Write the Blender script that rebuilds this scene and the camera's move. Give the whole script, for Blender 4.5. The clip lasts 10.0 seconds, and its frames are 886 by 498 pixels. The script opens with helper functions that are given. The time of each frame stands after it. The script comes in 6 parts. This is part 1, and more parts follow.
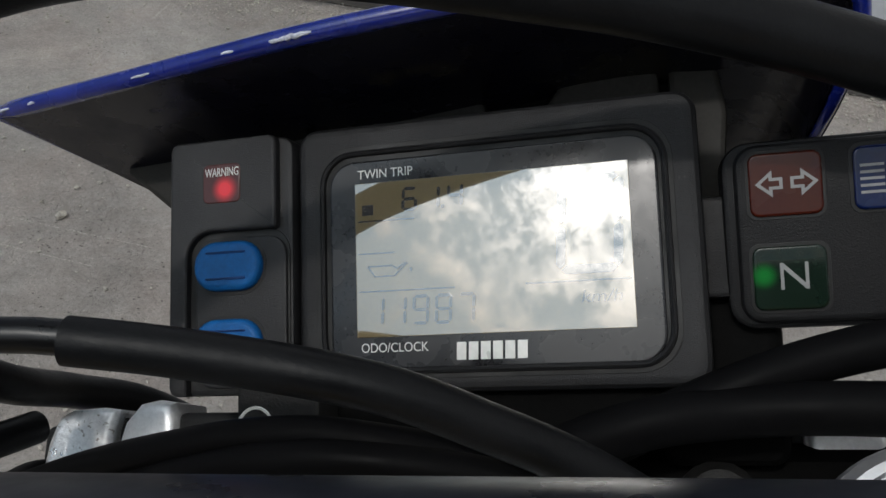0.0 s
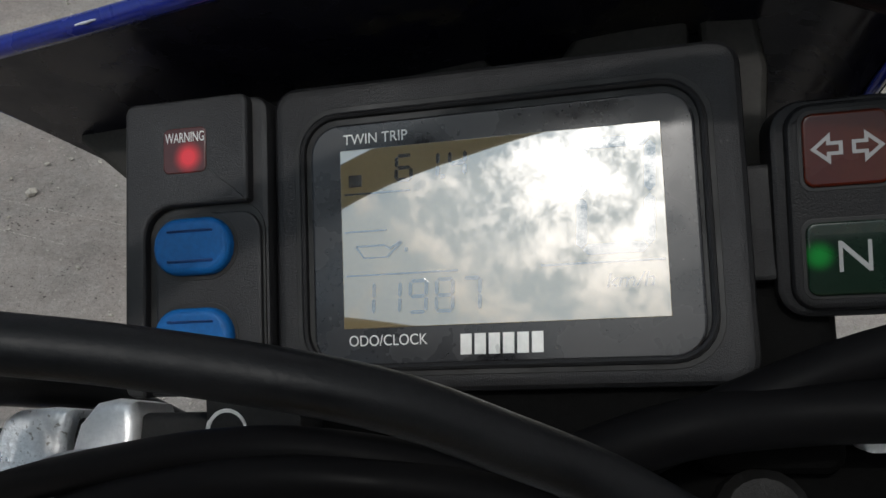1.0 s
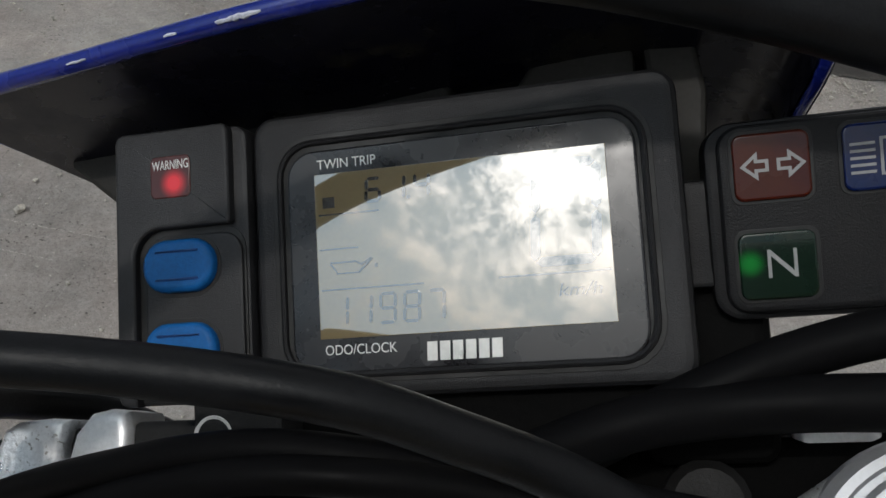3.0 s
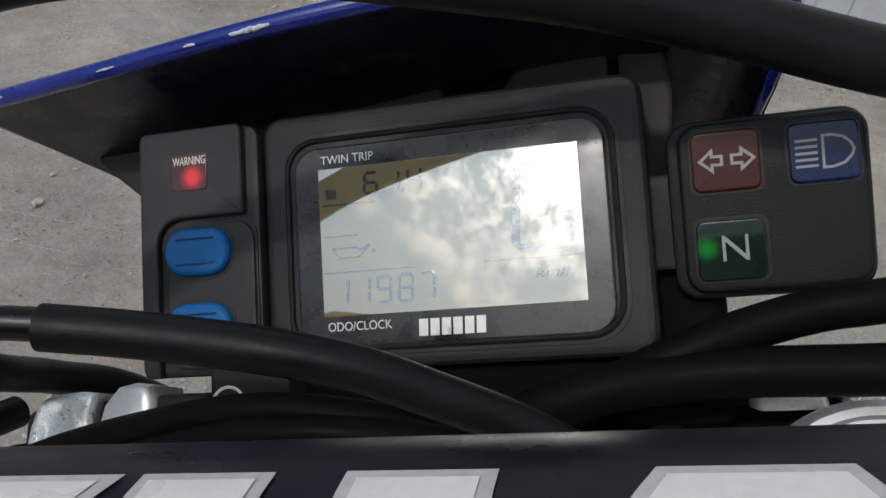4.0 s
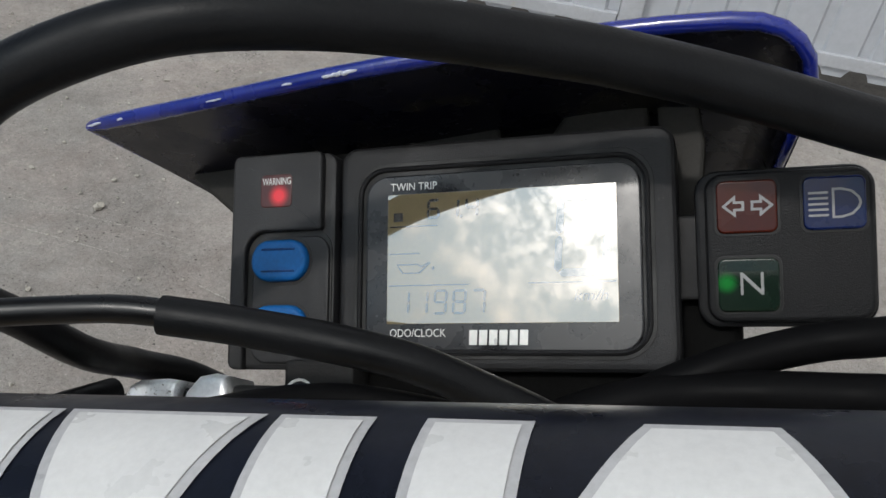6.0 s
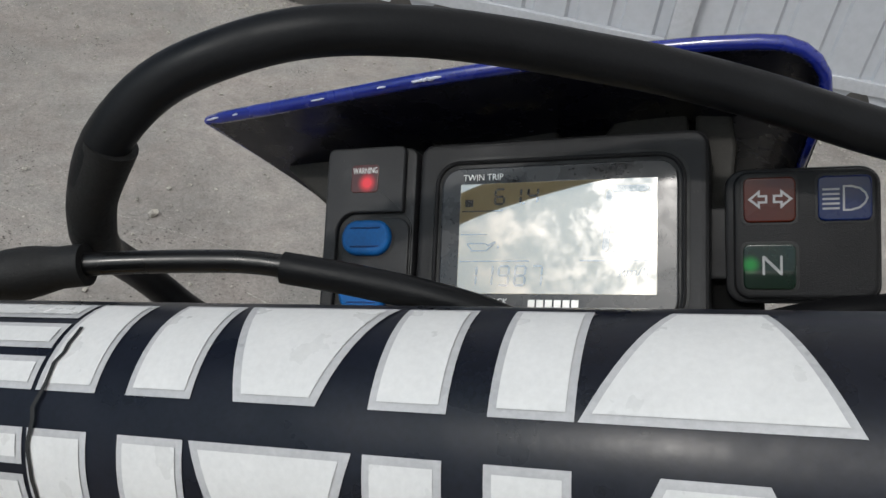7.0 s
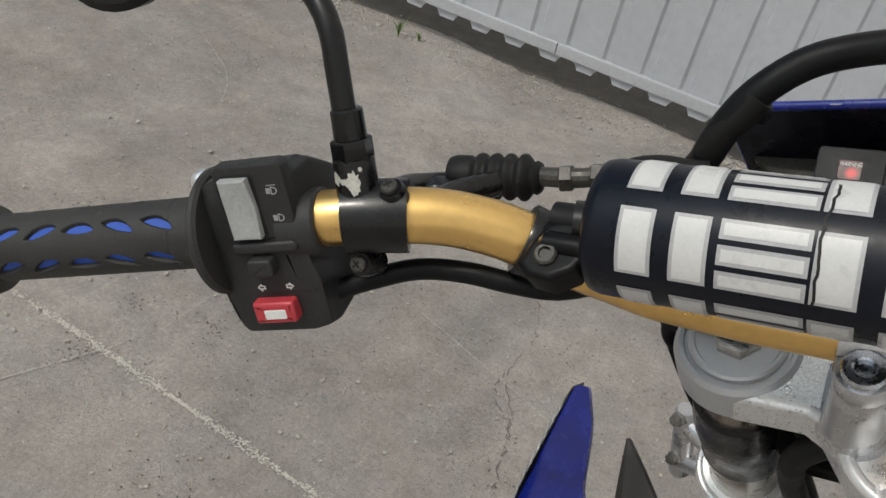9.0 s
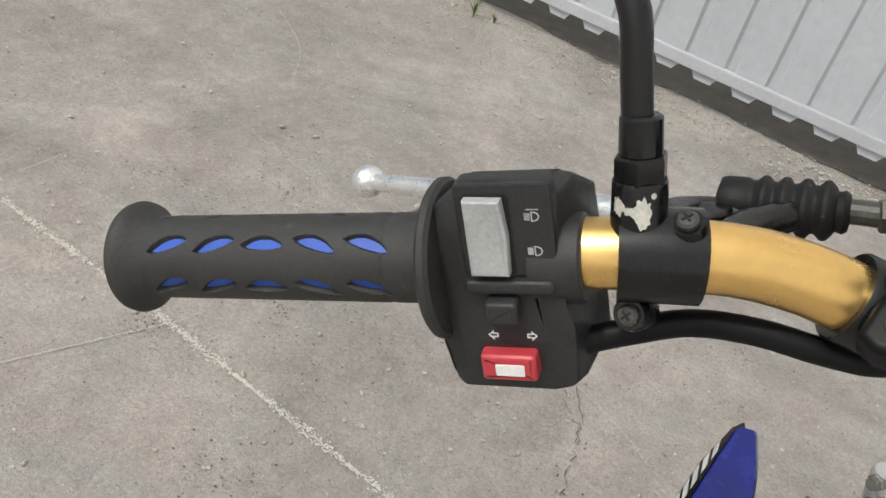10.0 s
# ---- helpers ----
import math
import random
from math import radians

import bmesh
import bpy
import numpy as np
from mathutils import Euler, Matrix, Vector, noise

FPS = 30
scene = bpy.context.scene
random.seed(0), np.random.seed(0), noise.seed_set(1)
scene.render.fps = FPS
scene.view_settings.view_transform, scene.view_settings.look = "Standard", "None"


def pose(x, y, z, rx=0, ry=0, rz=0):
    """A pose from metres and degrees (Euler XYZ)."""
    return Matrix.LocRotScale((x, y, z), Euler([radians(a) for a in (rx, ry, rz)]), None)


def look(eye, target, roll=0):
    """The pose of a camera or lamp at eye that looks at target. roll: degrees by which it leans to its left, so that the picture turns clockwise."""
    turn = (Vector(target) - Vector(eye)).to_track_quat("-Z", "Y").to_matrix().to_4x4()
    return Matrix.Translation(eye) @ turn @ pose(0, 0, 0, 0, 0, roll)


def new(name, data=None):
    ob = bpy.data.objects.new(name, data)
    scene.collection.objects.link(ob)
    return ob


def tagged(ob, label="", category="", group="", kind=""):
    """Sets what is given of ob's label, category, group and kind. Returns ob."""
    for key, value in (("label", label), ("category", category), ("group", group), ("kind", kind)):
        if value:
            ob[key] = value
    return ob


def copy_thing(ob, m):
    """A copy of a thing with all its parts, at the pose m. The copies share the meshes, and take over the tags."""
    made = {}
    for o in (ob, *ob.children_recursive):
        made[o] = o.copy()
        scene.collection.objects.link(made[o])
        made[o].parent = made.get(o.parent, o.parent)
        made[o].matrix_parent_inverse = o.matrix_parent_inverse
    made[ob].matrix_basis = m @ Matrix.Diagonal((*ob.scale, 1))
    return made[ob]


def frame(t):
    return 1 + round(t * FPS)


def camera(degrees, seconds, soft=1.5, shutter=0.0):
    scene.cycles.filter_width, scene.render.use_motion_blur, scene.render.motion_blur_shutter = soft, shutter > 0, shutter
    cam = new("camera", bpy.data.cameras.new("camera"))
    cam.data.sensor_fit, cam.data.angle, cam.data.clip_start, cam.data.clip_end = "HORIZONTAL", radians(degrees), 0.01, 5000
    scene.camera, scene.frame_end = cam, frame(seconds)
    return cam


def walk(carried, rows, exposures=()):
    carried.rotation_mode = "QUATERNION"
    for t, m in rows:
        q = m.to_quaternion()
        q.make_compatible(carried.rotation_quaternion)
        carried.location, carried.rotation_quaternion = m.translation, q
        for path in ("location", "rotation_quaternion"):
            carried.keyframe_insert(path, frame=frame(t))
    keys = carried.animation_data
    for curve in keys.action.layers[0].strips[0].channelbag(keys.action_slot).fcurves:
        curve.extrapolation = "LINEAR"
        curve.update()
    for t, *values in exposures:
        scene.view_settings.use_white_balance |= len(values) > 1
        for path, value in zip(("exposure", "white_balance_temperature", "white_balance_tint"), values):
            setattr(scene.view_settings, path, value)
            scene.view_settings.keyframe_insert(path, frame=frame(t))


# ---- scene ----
cam = camera(55.41, 10.0)
PATH = [
    (0, (0.02389, 0.13808, 1.35005), (-0.10851, 1.68837, 0.09344), 7.626),
    (0.5, (0.01834, 0.15256, 1.33654), (-0.07992, 1.68053, 0.04982), 8.364),
    (1, (0.01802, 0.15779, 1.33310), (-0.05486, 1.68182, 0.04003), 8.774),
    (1.5, (0.01876, 0.16005, 1.33235), (-0.04032, 1.68497, 0.03963), 8.405),
    (2, (0.01944, 0.15849, 1.33335), (-0.03622, 1.69735, 0.05712), 8.501),
    (2.5, (0.02090, 0.15517, 1.33650), (-0.03415, 1.70016, 0.06766), 8.391),
    (3.8, (0.02819, 0.13565, 1.35526), (-0.03927, 1.65839, 0.06038), 7.236),
    (4, (0.02912, 0.13287, 1.35618), (-0.05233, 1.65747, 0.06429), 7.383),
    (4.5, (0.02911, 0.12546, 1.35936), (-0.07379, 1.65907, 0.07973), 8.113),
    (5, (0.02984, 0.12148, 1.36188), (-0.10384, 1.66193, 0.09336), 8.359),
    (6.5, (0.02784, 0.09613, 1.38092), (-0.20843, 1.63711, 0.12809), 7.713),
    (7, (0.02756, 0.07055, 1.38797), (-0.26522, 1.61810, 0.15535), 7.704),
    (7.5, (0.01703, 0.02508, 1.39863), (-0.32268, 1.58840, 0.19836), 8.649),
    (8, (0.00373, -0.03673, 1.40918), (-0.42147, 1.53053, 0.24175), 11.163),
    (8.5, (-0.02260, -0.08039, 1.39735), (-0.54028, 1.47497, 0.25155), 13.540),
    (9, (-0.07188, -0.09293, 1.38082), (-0.67023, 1.43280, 0.23447), 13.908),
    (9.5, (-0.12682, -0.07346, 1.35079), (-0.78517, 1.40963, 0.18160), 14.374),
    (10, (-0.16121, -0.06854, 1.33936), (-0.82913, 1.38469, 0.13852), 15.489),
]
EXPOSURE = [(0, -1.08, 6470, 10), (2.5, -1.12, 6470, 10), (4.5, -0.78, 6520, 10), (6.5, -0.70, 6520, 10), (7.5, -0.74, 6570, 10), (8, -0.76, 6670, 10), (8.5, -0.88, 6770, 10), (9, -0.80, 6870, 10), (9.5, -0.46, 6920, 10), (10, -0.29, 6920, 10)]
walk(cam, [(t, look(eye, target, roll)) for t, eye, target, roll in PATH], EXPOSURE)

# ---- light ----
SUN = Vector((-0.34, -0.49, 0.80)).normalized()      # towards the sun
sun = new("sun", bpy.data.lights.new("sun", "SUN"))
sun.data.energy, sun.data.angle, sun.data.color = 1.7, radians(2.0), (1.0, 0.96, 0.91)
sun.matrix_world = look(SUN * 20, (0, 0, 0))
world = bpy.data.worlds.new("sky")
scene.world = world
world.use_nodes = True
wn, wl = world.node_tree.nodes, world.node_tree.links
wn.clear()
w_out = wn.new("ShaderNodeOutputWorld")
w_bg = wn.new("ShaderNodeBackground")
sky = wn.new("ShaderNodeTexSky")
sky.sky_type, sky.sun_disc = "NISHITA", False
sky.sun_elevation = math.asin(SUN.z)
sky.sun_rotation = math.atan2(SUN.x, SUN.y)
w_co = wn.new("ShaderNodeTexCoord")
w_n = wn.new("ShaderNodeTexNoise")                    # broken cumulus over the yard
w_n.inputs["Scale"].default_value, w_n.inputs["Detail"].default_value, w_n.inputs["Roughness"].default_value = 15.0, 12.0, 0.70
w_n.inputs["Distortion"].default_value = 0.0
w_r = wn.new("ShaderNodeValToRGB")
w_r.color_ramp.elements[0].position, w_r.color_ramp.elements[1].position = 0.42, 0.60
w_dot = wn.new("ShaderNodeVectorMath")
w_dot.operation = "DOT_PRODUCT"
w_dot.inputs[1].default_value = SUN
w_pow = wn.new("ShaderNodeMath")
w_pow.operation = "POWER"
w_pow.use_clamp = True
w_pow.inputs[1].default_value = 42.0
w_gain = wn.new("ShaderNodeMath")
w_gain.operation = "MULTIPLY_ADD"
w_gain.inputs[1].default_value, w_gain.inputs[2].default_value = 215.0, 23.0
w_mul = wn.new("ShaderNodeVectorMath")
w_mul.operation = "SCALE"
w_mul.inputs[0].default_value = (1.0, 0.97, 0.92)
w_mix = wn.new("ShaderNodeMix")
w_mix.data_type = "RGBA"
wl.new(w_co.outputs["Generated"], w_n.inputs["Vector"])
wl.new(w_co.outputs["Generated"], w_dot.inputs[0])
wl.new(w_dot.outputs["Value"], w_pow.inputs[0])
wl.new(w_pow.outputs[0], w_gain.inputs[0])
wl.new(w_gain.outputs[0], w_mul.inputs["Scale"])
w_xyz = wn.new("ShaderNodeSeparateXYZ")               # the cloud bank thins out towards one side
w_bank = wn.new("ShaderNodeMapRange")
for key, value in (("From Min", -0.62), ("From Max", -0.42), ("To Min", -0.13), ("To Max", 0.01)):
    w_bank.inputs[key].default_value = value
w_cover = wn.new("ShaderNodeMath")
wl.new(w_co.outputs["Generated"], w_xyz.inputs[0])
wl.new(w_xyz.outputs["X"], w_bank.inputs["Value"])
wl.new(w_n.outputs["Fac"], w_cover.inputs[0])
wl.new(w_bank.outputs[0], w_cover.inputs[1])
wl.new(w_cover.outputs[0], w_r.inputs["Fac"])
wl.new(w_r.outputs["Color"], w_mix.inputs["Factor"])
w_haze = wn.new("ShaderNodeMath")                     # bright haze round the sun
w_haze.operation = "POWER"
w_haze.use_clamp = True
w_haze.inputs[1].default_value = 7.0
w_tint = wn.new("ShaderNodeVectorMath")
w_tint.operation = "SCALE"
w_tint.inputs[0].default_value = (27.0, 35.5, 40.0)
w_sum = wn.new("ShaderNodeVectorMath")
wl.new(w_dot.outputs["Value"], w_haze.inputs[0])
wl.new(w_haze.outputs[0], w_tint.inputs["Scale"])
wl.new(sky.outputs["Color"], w_sum.inputs[0])
wl.new(w_tint.outputs[0], w_sum.inputs[1])
wl.new(w_sum.outputs[0], w_mix.inputs["A"])
wl.new(w_mul.outputs[0], w_mix.inputs["B"])
wl.new(w_mix.outputs["Result"], w_bg.inputs["Color"])
wl.new(w_bg.outputs[0], w_out.inputs["Surface"])
w_bg.inputs["Strength"].default_value = 0.075

# ---- materials ----


def mat(name, color, rough=0.5, metal=0.0, vary=0.25, scale=60.0, bump=0.0, bump_scale=200.0, coat=0.0, spec=0.5,
        fine=900.0, wear=None, wear_at=0.62, wear_scale=90.0, rough_vary=0.15, emit=None, power=0.0, ior=1.5, coords="Object"):
    """A worn surface: colour varied at two scales, rough and relief by noise, with patches of wear of another colour."""
    m = bpy.data.materials.new(name)
    m.use_nodes = True
    n, l = m.node_tree.nodes, m.node_tree.links
    b = n["Principled BSDF"]
    co = n.new("ShaderNodeTexCoord")

    def tex(sc, detail=4.0, rg=0.6):
        t = n.new("ShaderNodeTexNoise")
        t.inputs["Scale"].default_value, t.inputs["Detail"].default_value, t.inputs["Roughness"].default_value = sc, detail, rg
        l.new(co.outputs[coords], t.inputs["Vector"])
        return t

    big, small = tex(scale), tex(fine, 3.0)
    add = n.new("ShaderNodeMath")
    add.operation = "ADD"
    l.new(big.outputs["Fac"], add.inputs[0])
    l.new(small.outputs["Fac"], add.inputs[1])
    ramp = n.new("ShaderNodeMapRange")
    ramp.inputs["From Min"].default_value, ramp.inputs["From Max"].default_value = 0.7, 1.3
    ramp.inputs["To Min"].default_value, ramp.inputs["To Max"].default_value = 1.0 - vary, 1.0 + vary
    l.new(add.outputs[0], ramp.inputs["Value"])
    tint = n.new("ShaderNodeVectorMath")
    tint.operation = "SCALE"
    tint.inputs[0].default_value = color
    l.new(ramp.outputs[0], tint.inputs["Scale"])
    last = tint.outputs[0]
    if wear:
        wt = tex(wear_scale, 6.0, 0.7)
        cut = n.new("ShaderNodeMapRange")
        cut.inputs["From Min"].default_value, cut.inputs["From Max"].default_value = wear_at, wear_at + 0.05
        l.new(wt.outputs["Fac"], cut.inputs["Value"])
        mix = n.new("ShaderNodeMix")
        mix.data_type = "RGBA"
        mix.inputs["B"].default_value = (*wear, 1)
        l.new(cut.outputs[0], mix.inputs["Factor"])
        l.new(last, mix.inputs["A"])
        last = mix.outputs["Result"]
    l.new(last, b.inputs["Base Color"])
    rr = n.new("ShaderNodeMapRange")
    rr.inputs["From Min"].default_value, rr.inputs["From Max"].default_value = 0.3, 0.7
    rr.inputs["To Min"].default_value, rr.inputs["To Max"].default_value = max(0.0, rough - rough_vary), min(1.0, rough + rough_vary)
    l.new(big.outputs["Fac"], rr.inputs["Value"])
    l.new(rr.outputs[0], b.inputs["Roughness"])
    b.inputs["Metallic"].default_value = metal
    b.inputs["Specular IOR Level"].default_value = spec
    b.inputs["IOR"].default_value = ior
    b.inputs["Coat Weight"].default_value = coat
    b.inputs["Coat Roughness"].default_value = 0.002
    if bump:
        bt = tex(bump_scale, 5.0)
        bp = n.new("ShaderNodeBump")
        bp.inputs["Strength"].default_value = bump
        bp.inputs["Distance"].default_value = 0.0006
        l.new(bt.outputs["Fac"], bp.inputs["Height"])
        l.new(bp.outputs[0], b.inputs["Normal"])
    if emit:
        b.inputs["Emission Color"].default_value = (*emit, 1)
        b.inputs["Emission Strength"].default_value = power
    return m


M_BLACK = mat("black_plastic", (0.009, 0.009, 0.0098), 0.46, spec=0.22, bump=0.25, bump_scale=2500, vary=0.2, wear=(0.07, 0.07, 0.068), wear_at=0.72, wear_scale=160)
M_FACE = mat("dash_plastic", (0.0145, 0.0145, 0.0158), 0.46, spec=0.3, bump=0.3, bump_scale=3200, vary=0.18, wear=(0.075, 0.073, 0.07), wear_at=0.70, wear_scale=120)
M_UNIT = mat("unit_plastic", (0.021, 0.021, 0.0225), 0.44, spec=0.32, bump=0.3, bump_scale=3200, vary=0.18, wear=(0.075, 0.073, 0.07), wear_at=0.70, wear_scale=120)
M_PANEL = mat("dash_window", (0.014, 0.014, 0.016), 0.24, vary=0.1, spec=0.5, wear=(0.024, 0.024, 0.025), wear_at=0.70)
M_GROOVE = mat("dash_groove", (0.006, 0.006, 0.006), 0.6)
M_LCD = mat("lcd_glass", (0.20, 0.145, 0.055), 0.5, vary=0.06, coat=1.0, ior=1.5, rough_vary=0.05)
M_LCD.node_tree.nodes["Principled BSDF"].inputs["Coat IOR"].default_value = 2.9
M_SEG = mat("lcd_segment", (0.035, 0.03, 0.025), 0.5, vary=0.05, coat=1.0, rough_vary=0.05)
M_SEG.node_tree.nodes["Principled BSDF"].inputs["Coat IOR"].default_value = 2.9
M_WHITE_INK = mat("white_ink", (0.72, 0.72, 0.70), 0.5, vary=0.12)
M_SILVER_INK = mat("silver_ink", (0.62, 0.62, 0.60), 0.4, metal=0.3, vary=0.1)
M_BUTTON = mat("blue_rubber", (0.004, 0.112, 0.36), 0.52, spec=0.3, vary=0.2, bump=0.2, bump_scale=1800)
M_BUTTON_LINE = mat("blue_rubber_line", (0.003, 0.045, 0.2), 0.5)
M_RED_LENS = mat("red_lens", (0.055, 0.007, 0.002), 0.3, spec=0.1, coat=0.5, vary=0.1)
M_BLUE_LENS = mat("blue_lens", (0.002, 0.010, 0.062), 0.25, spec=0.15, coat=0.5, vary=0.1)
M_LENS_INK = mat("lens_print", (0.30, 0.30, 0.30), 0.4, vary=0.1)


def glow_mat(name, color, center, radius, light, power):
    """A lens with a lamp behind it: the glow fades with the distance from the lamp."""
    m = mat(name, color, 0.28, coat=0.6, spec=0.1, vary=0.1)
    n, l = m.node_tree.nodes, m.node_tree.links
    co = n.new("ShaderNodeTexCoord")
    far = n.new("ShaderNodeVectorMath")
    far.operation = "DISTANCE"
    far.inputs[1].default_value = center
    l.new(co.outputs["Object"], far.inputs[0])
    fade = n.new("ShaderNodeMapRange")
    fade.interpolation_type = "SMOOTHERSTEP"
    for key, value in (("From Min", 0.0), ("From Max", radius), ("To Min", power), ("To Max", 0.0)):
        fade.inputs[key].default_value = value
    l.new(far.outputs["Value"], fade.inputs["Value"])
    b = n["Principled BSDF"]
    b.inputs["Emission Color"].default_value = (*light, 1)
    l.new(fade.outputs[0], b.inputs["Emission Strength"])
    return m


M_BLUE = mat("blue_paint", (0.008, 0.018, 0.20), 0.25, coat=0.6, vary=0.2, wear=(0.5, 0.5, 0.52), wear_at=0.73, wear_scale=260)
M_COVER = mat("dusty_cover", (0.025, 0.0235, 0.0205), 0.6, spec=0.25, vary=0.35, scale=30, wear=(0.034, 0.030, 0.026), wear_at=0.56, wear_scale=40)
M_SHELL = mat("fairing_inside", (0.006, 0.006, 0.013), 0.28, spec=0.35, vary=0.3, wear=(0.024, 0.022, 0.019), wear_at=0.54, wear_scale=26)
# near-black: the shade over these parts is put into the colour
M_DARK = mat("shade_black", (0.004, 0.004, 0.004), 0.7, vary=0.4, bump=0.4, bump_scale=300, spec=0.04)
M_RUBBER = mat("rubber", (0.012, 0.012, 0.012), 0.58, spec=0.25, bump=0.3, bump_scale=1500, vary=0.3, wear=(0.06, 0.056, 0.05), wear_at=0.68, wear_scale=140)
M_HOSE = mat("hose_rubber", (0.007, 0.0075, 0.0085), 0.44, spec=0.17, bump=0.15, bump_scale=1200, vary=0.25)
M_CABLE = mat("cable_sheath", (0.005, 0.005, 0.0055), 0.55, spec=0.05, vary=0.2)
M_CABLE_GLOSS = mat("glossy_cable_sheath", (0.006, 0.006, 0.0065), 0.33, spec=0.35, vary=0.2)
M_GOLD = mat("gold_anodised", (0.90, 0.58, 0.21), 0.30, metal=0.9, vary=0.05, scale=40, fine=300, rough_vary=0.05)
M_ALU = mat("cast_aluminium", (0.86, 0.865, 0.87), 0.36, metal=0.82, vary=0.14, bump=0.5, bump_scale=700, wear=(0.38, 0.36, 0.33), wear_at=0.59, wear_scale=620)
M_ALU_BEAD = mat("smooth_aluminium", (0.80, 0.80, 0.80), 0.36, metal=0.45, vary=0.12, bump=0.2, bump_scale=600)
M_ALU_DARK = mat("dull_aluminium", (0.62, 0.62, 0.635), 0.32, metal=0.85, vary=0.16, bump=0.3, bump_scale=700, wear=(0.30, 0.29, 0.27), wear_at=0.64, wear_scale=160)
M_STEEL = mat("steel", (0.48, 0.47, 0.45), 0.28, metal=1.0, vary=0.25, wear=(0.36, 0.27, 0.18), wear_at=0.66, wear_scale=420)
M_GLOSS = mat("black_gloss_paint", (0.006, 0.006, 0.0065), 0.26, vary=0.3, spec=0.45, wear=(0.03, 0.03, 0.03), wear_at=0.74, wear_scale=200)
M_CLAMP = mat("forged_black", (0.005, 0.005, 0.0055), 0.40, vary=0.3, spec=0.18, wear=(0.03, 0.03, 0.03), wear_at=0.74, wear_scale=200)
M_STEEL_DULL = mat("dull_steel", (0.26, 0.25, 0.235), 0.42, metal=0.9, vary=0.3, scale=300, wear=(0.15, 0.12, 0.09), wear_at=0.60, wear_scale=500)
M_BOLT = mat("dark_bolt_steel", (0.070, 0.066, 0.060), 0.45, metal=0.4, vary=0.3, scale=300, wear=(0.22, 0.21, 0.19), wear_at=0.62, wear_scale=600)
M_FLAKE = mat("bare_metal", (0.62, 0.61, 0.56), 0.5, metal=0.3, vary=0.2, scale=400)
M_BOLT_HEAD = mat("zinc_bolt", (0.55, 0.58, 0.62), 0.24, metal=1.0, vary=0.2, scale=200)
M_CAP = mat("turned_aluminium", (0.54, 0.55, 0.57), 0.40, metal=0.65, vary=0.06, scale=60, rough_vary=0.05)
M_CHROME = mat("chrome", (0.66, 0.68, 0.70), 0.22, metal=1.0, vary=0.1)
M_SCUFFED = mat("scuffed_blue", (0.55, 0.57, 0.66), 0.5, vary=0.25, scale=400)
M_PAD = mat("pad_vinyl", (0.006, 0.0075, 0.0135), 0.33, spec=0.25, vary=0.3, bump=0.12, bump_scale=110, wear=(0.030, 0.031, 0.034), wear_at=0.70, wear_scale=60, rough_vary=0.12)
M_PAD_WHITE = mat("pad_white_print", (0.62, 0.62, 0.615), 0.36, vary=0.06, scale=90, bump=0.10, bump_scale=110, wear=(0.66, 0.66, 0.64), wear_at=0.66, wear_scale=130)
M_PAD_GREY = mat("pad_grey_print", (0.42, 0.42, 0.43), 0.40, vary=0.12)
M_GRIP = mat("grip_rubber", (0.030, 0.029, 0.028), 0.62, bump=0.4, bump_scale=2200, vary=0.3, wear=(0.07, 0.065, 0.058), wear_at=0.66, wear_scale=120)
M_GRIP_BLUE = mat("grip_blue", (0.023, 0.088, 0.45), 0.5, vary=0.15)
M_SWITCH = mat("switch_plastic", (0.028, 0.028, 0.029), 0.46, spec=0.4, bump=0.35, bump_scale=1900, vary=0.25, wear=(0.065, 0.063, 0.06), wear_at=0.69, wear_scale=150)
M_ROCKER = mat("worn_grey_plastic", (0.36, 0.37, 0.37), 0.5, vary=0.18, scale=120, bump=0.2, wear=(0.22, 0.23, 0.23), wear_at=0.62, wear_scale=200)
M_RED_KNOB = mat("red_plastic", (0.48, 0.045, 0.06), 0.4, vary=0.15, wear=(0.55, 0.32, 0.32), wear_at=0.68, wear_scale=260)
M_FORK = mat("fork_steel", (0.34, 0.30, 0.25), 0.2, metal=1.0, vary=0.25, wear=(0.16, 0.10, 0.06), wear_at=0.58, wear_scale=60)
M_FIN = mat("grey_fin", (0.030, 0.026, 0.023), 0.5, vary=0.25)
M_SHEET = mat("painted_sheet", (0.445, 0.462, 0.495), 0.42, vary=0.07, scale=1.5, fine=30, bump=0.05, bump_scale=20, wear=(0.41, 0.42, 0.43), wear_at=0.68, wear_scale=3.0)
M_RAIL = mat("painted_rail", (0.43, 0.44, 0.465), 0.5, vary=0.10, scale=3, fine=60, wear=(0.42, 0.41, 0.38), wear_at=0.66, wear_scale=9)
M_LEAF = mat("weed_leaf", (0.10, 0.17, 0.035), 0.5, vary=0.3, scale=40)
M_STONE = mat("gravel_stone", (0.40, 0.375, 0.33), 0.85, vary=0.45, scale=30, fine=300)
M_TYRE = mat("tyre_rubber", (0.02, 0.02, 0.02), 0.7, vary=0.3)


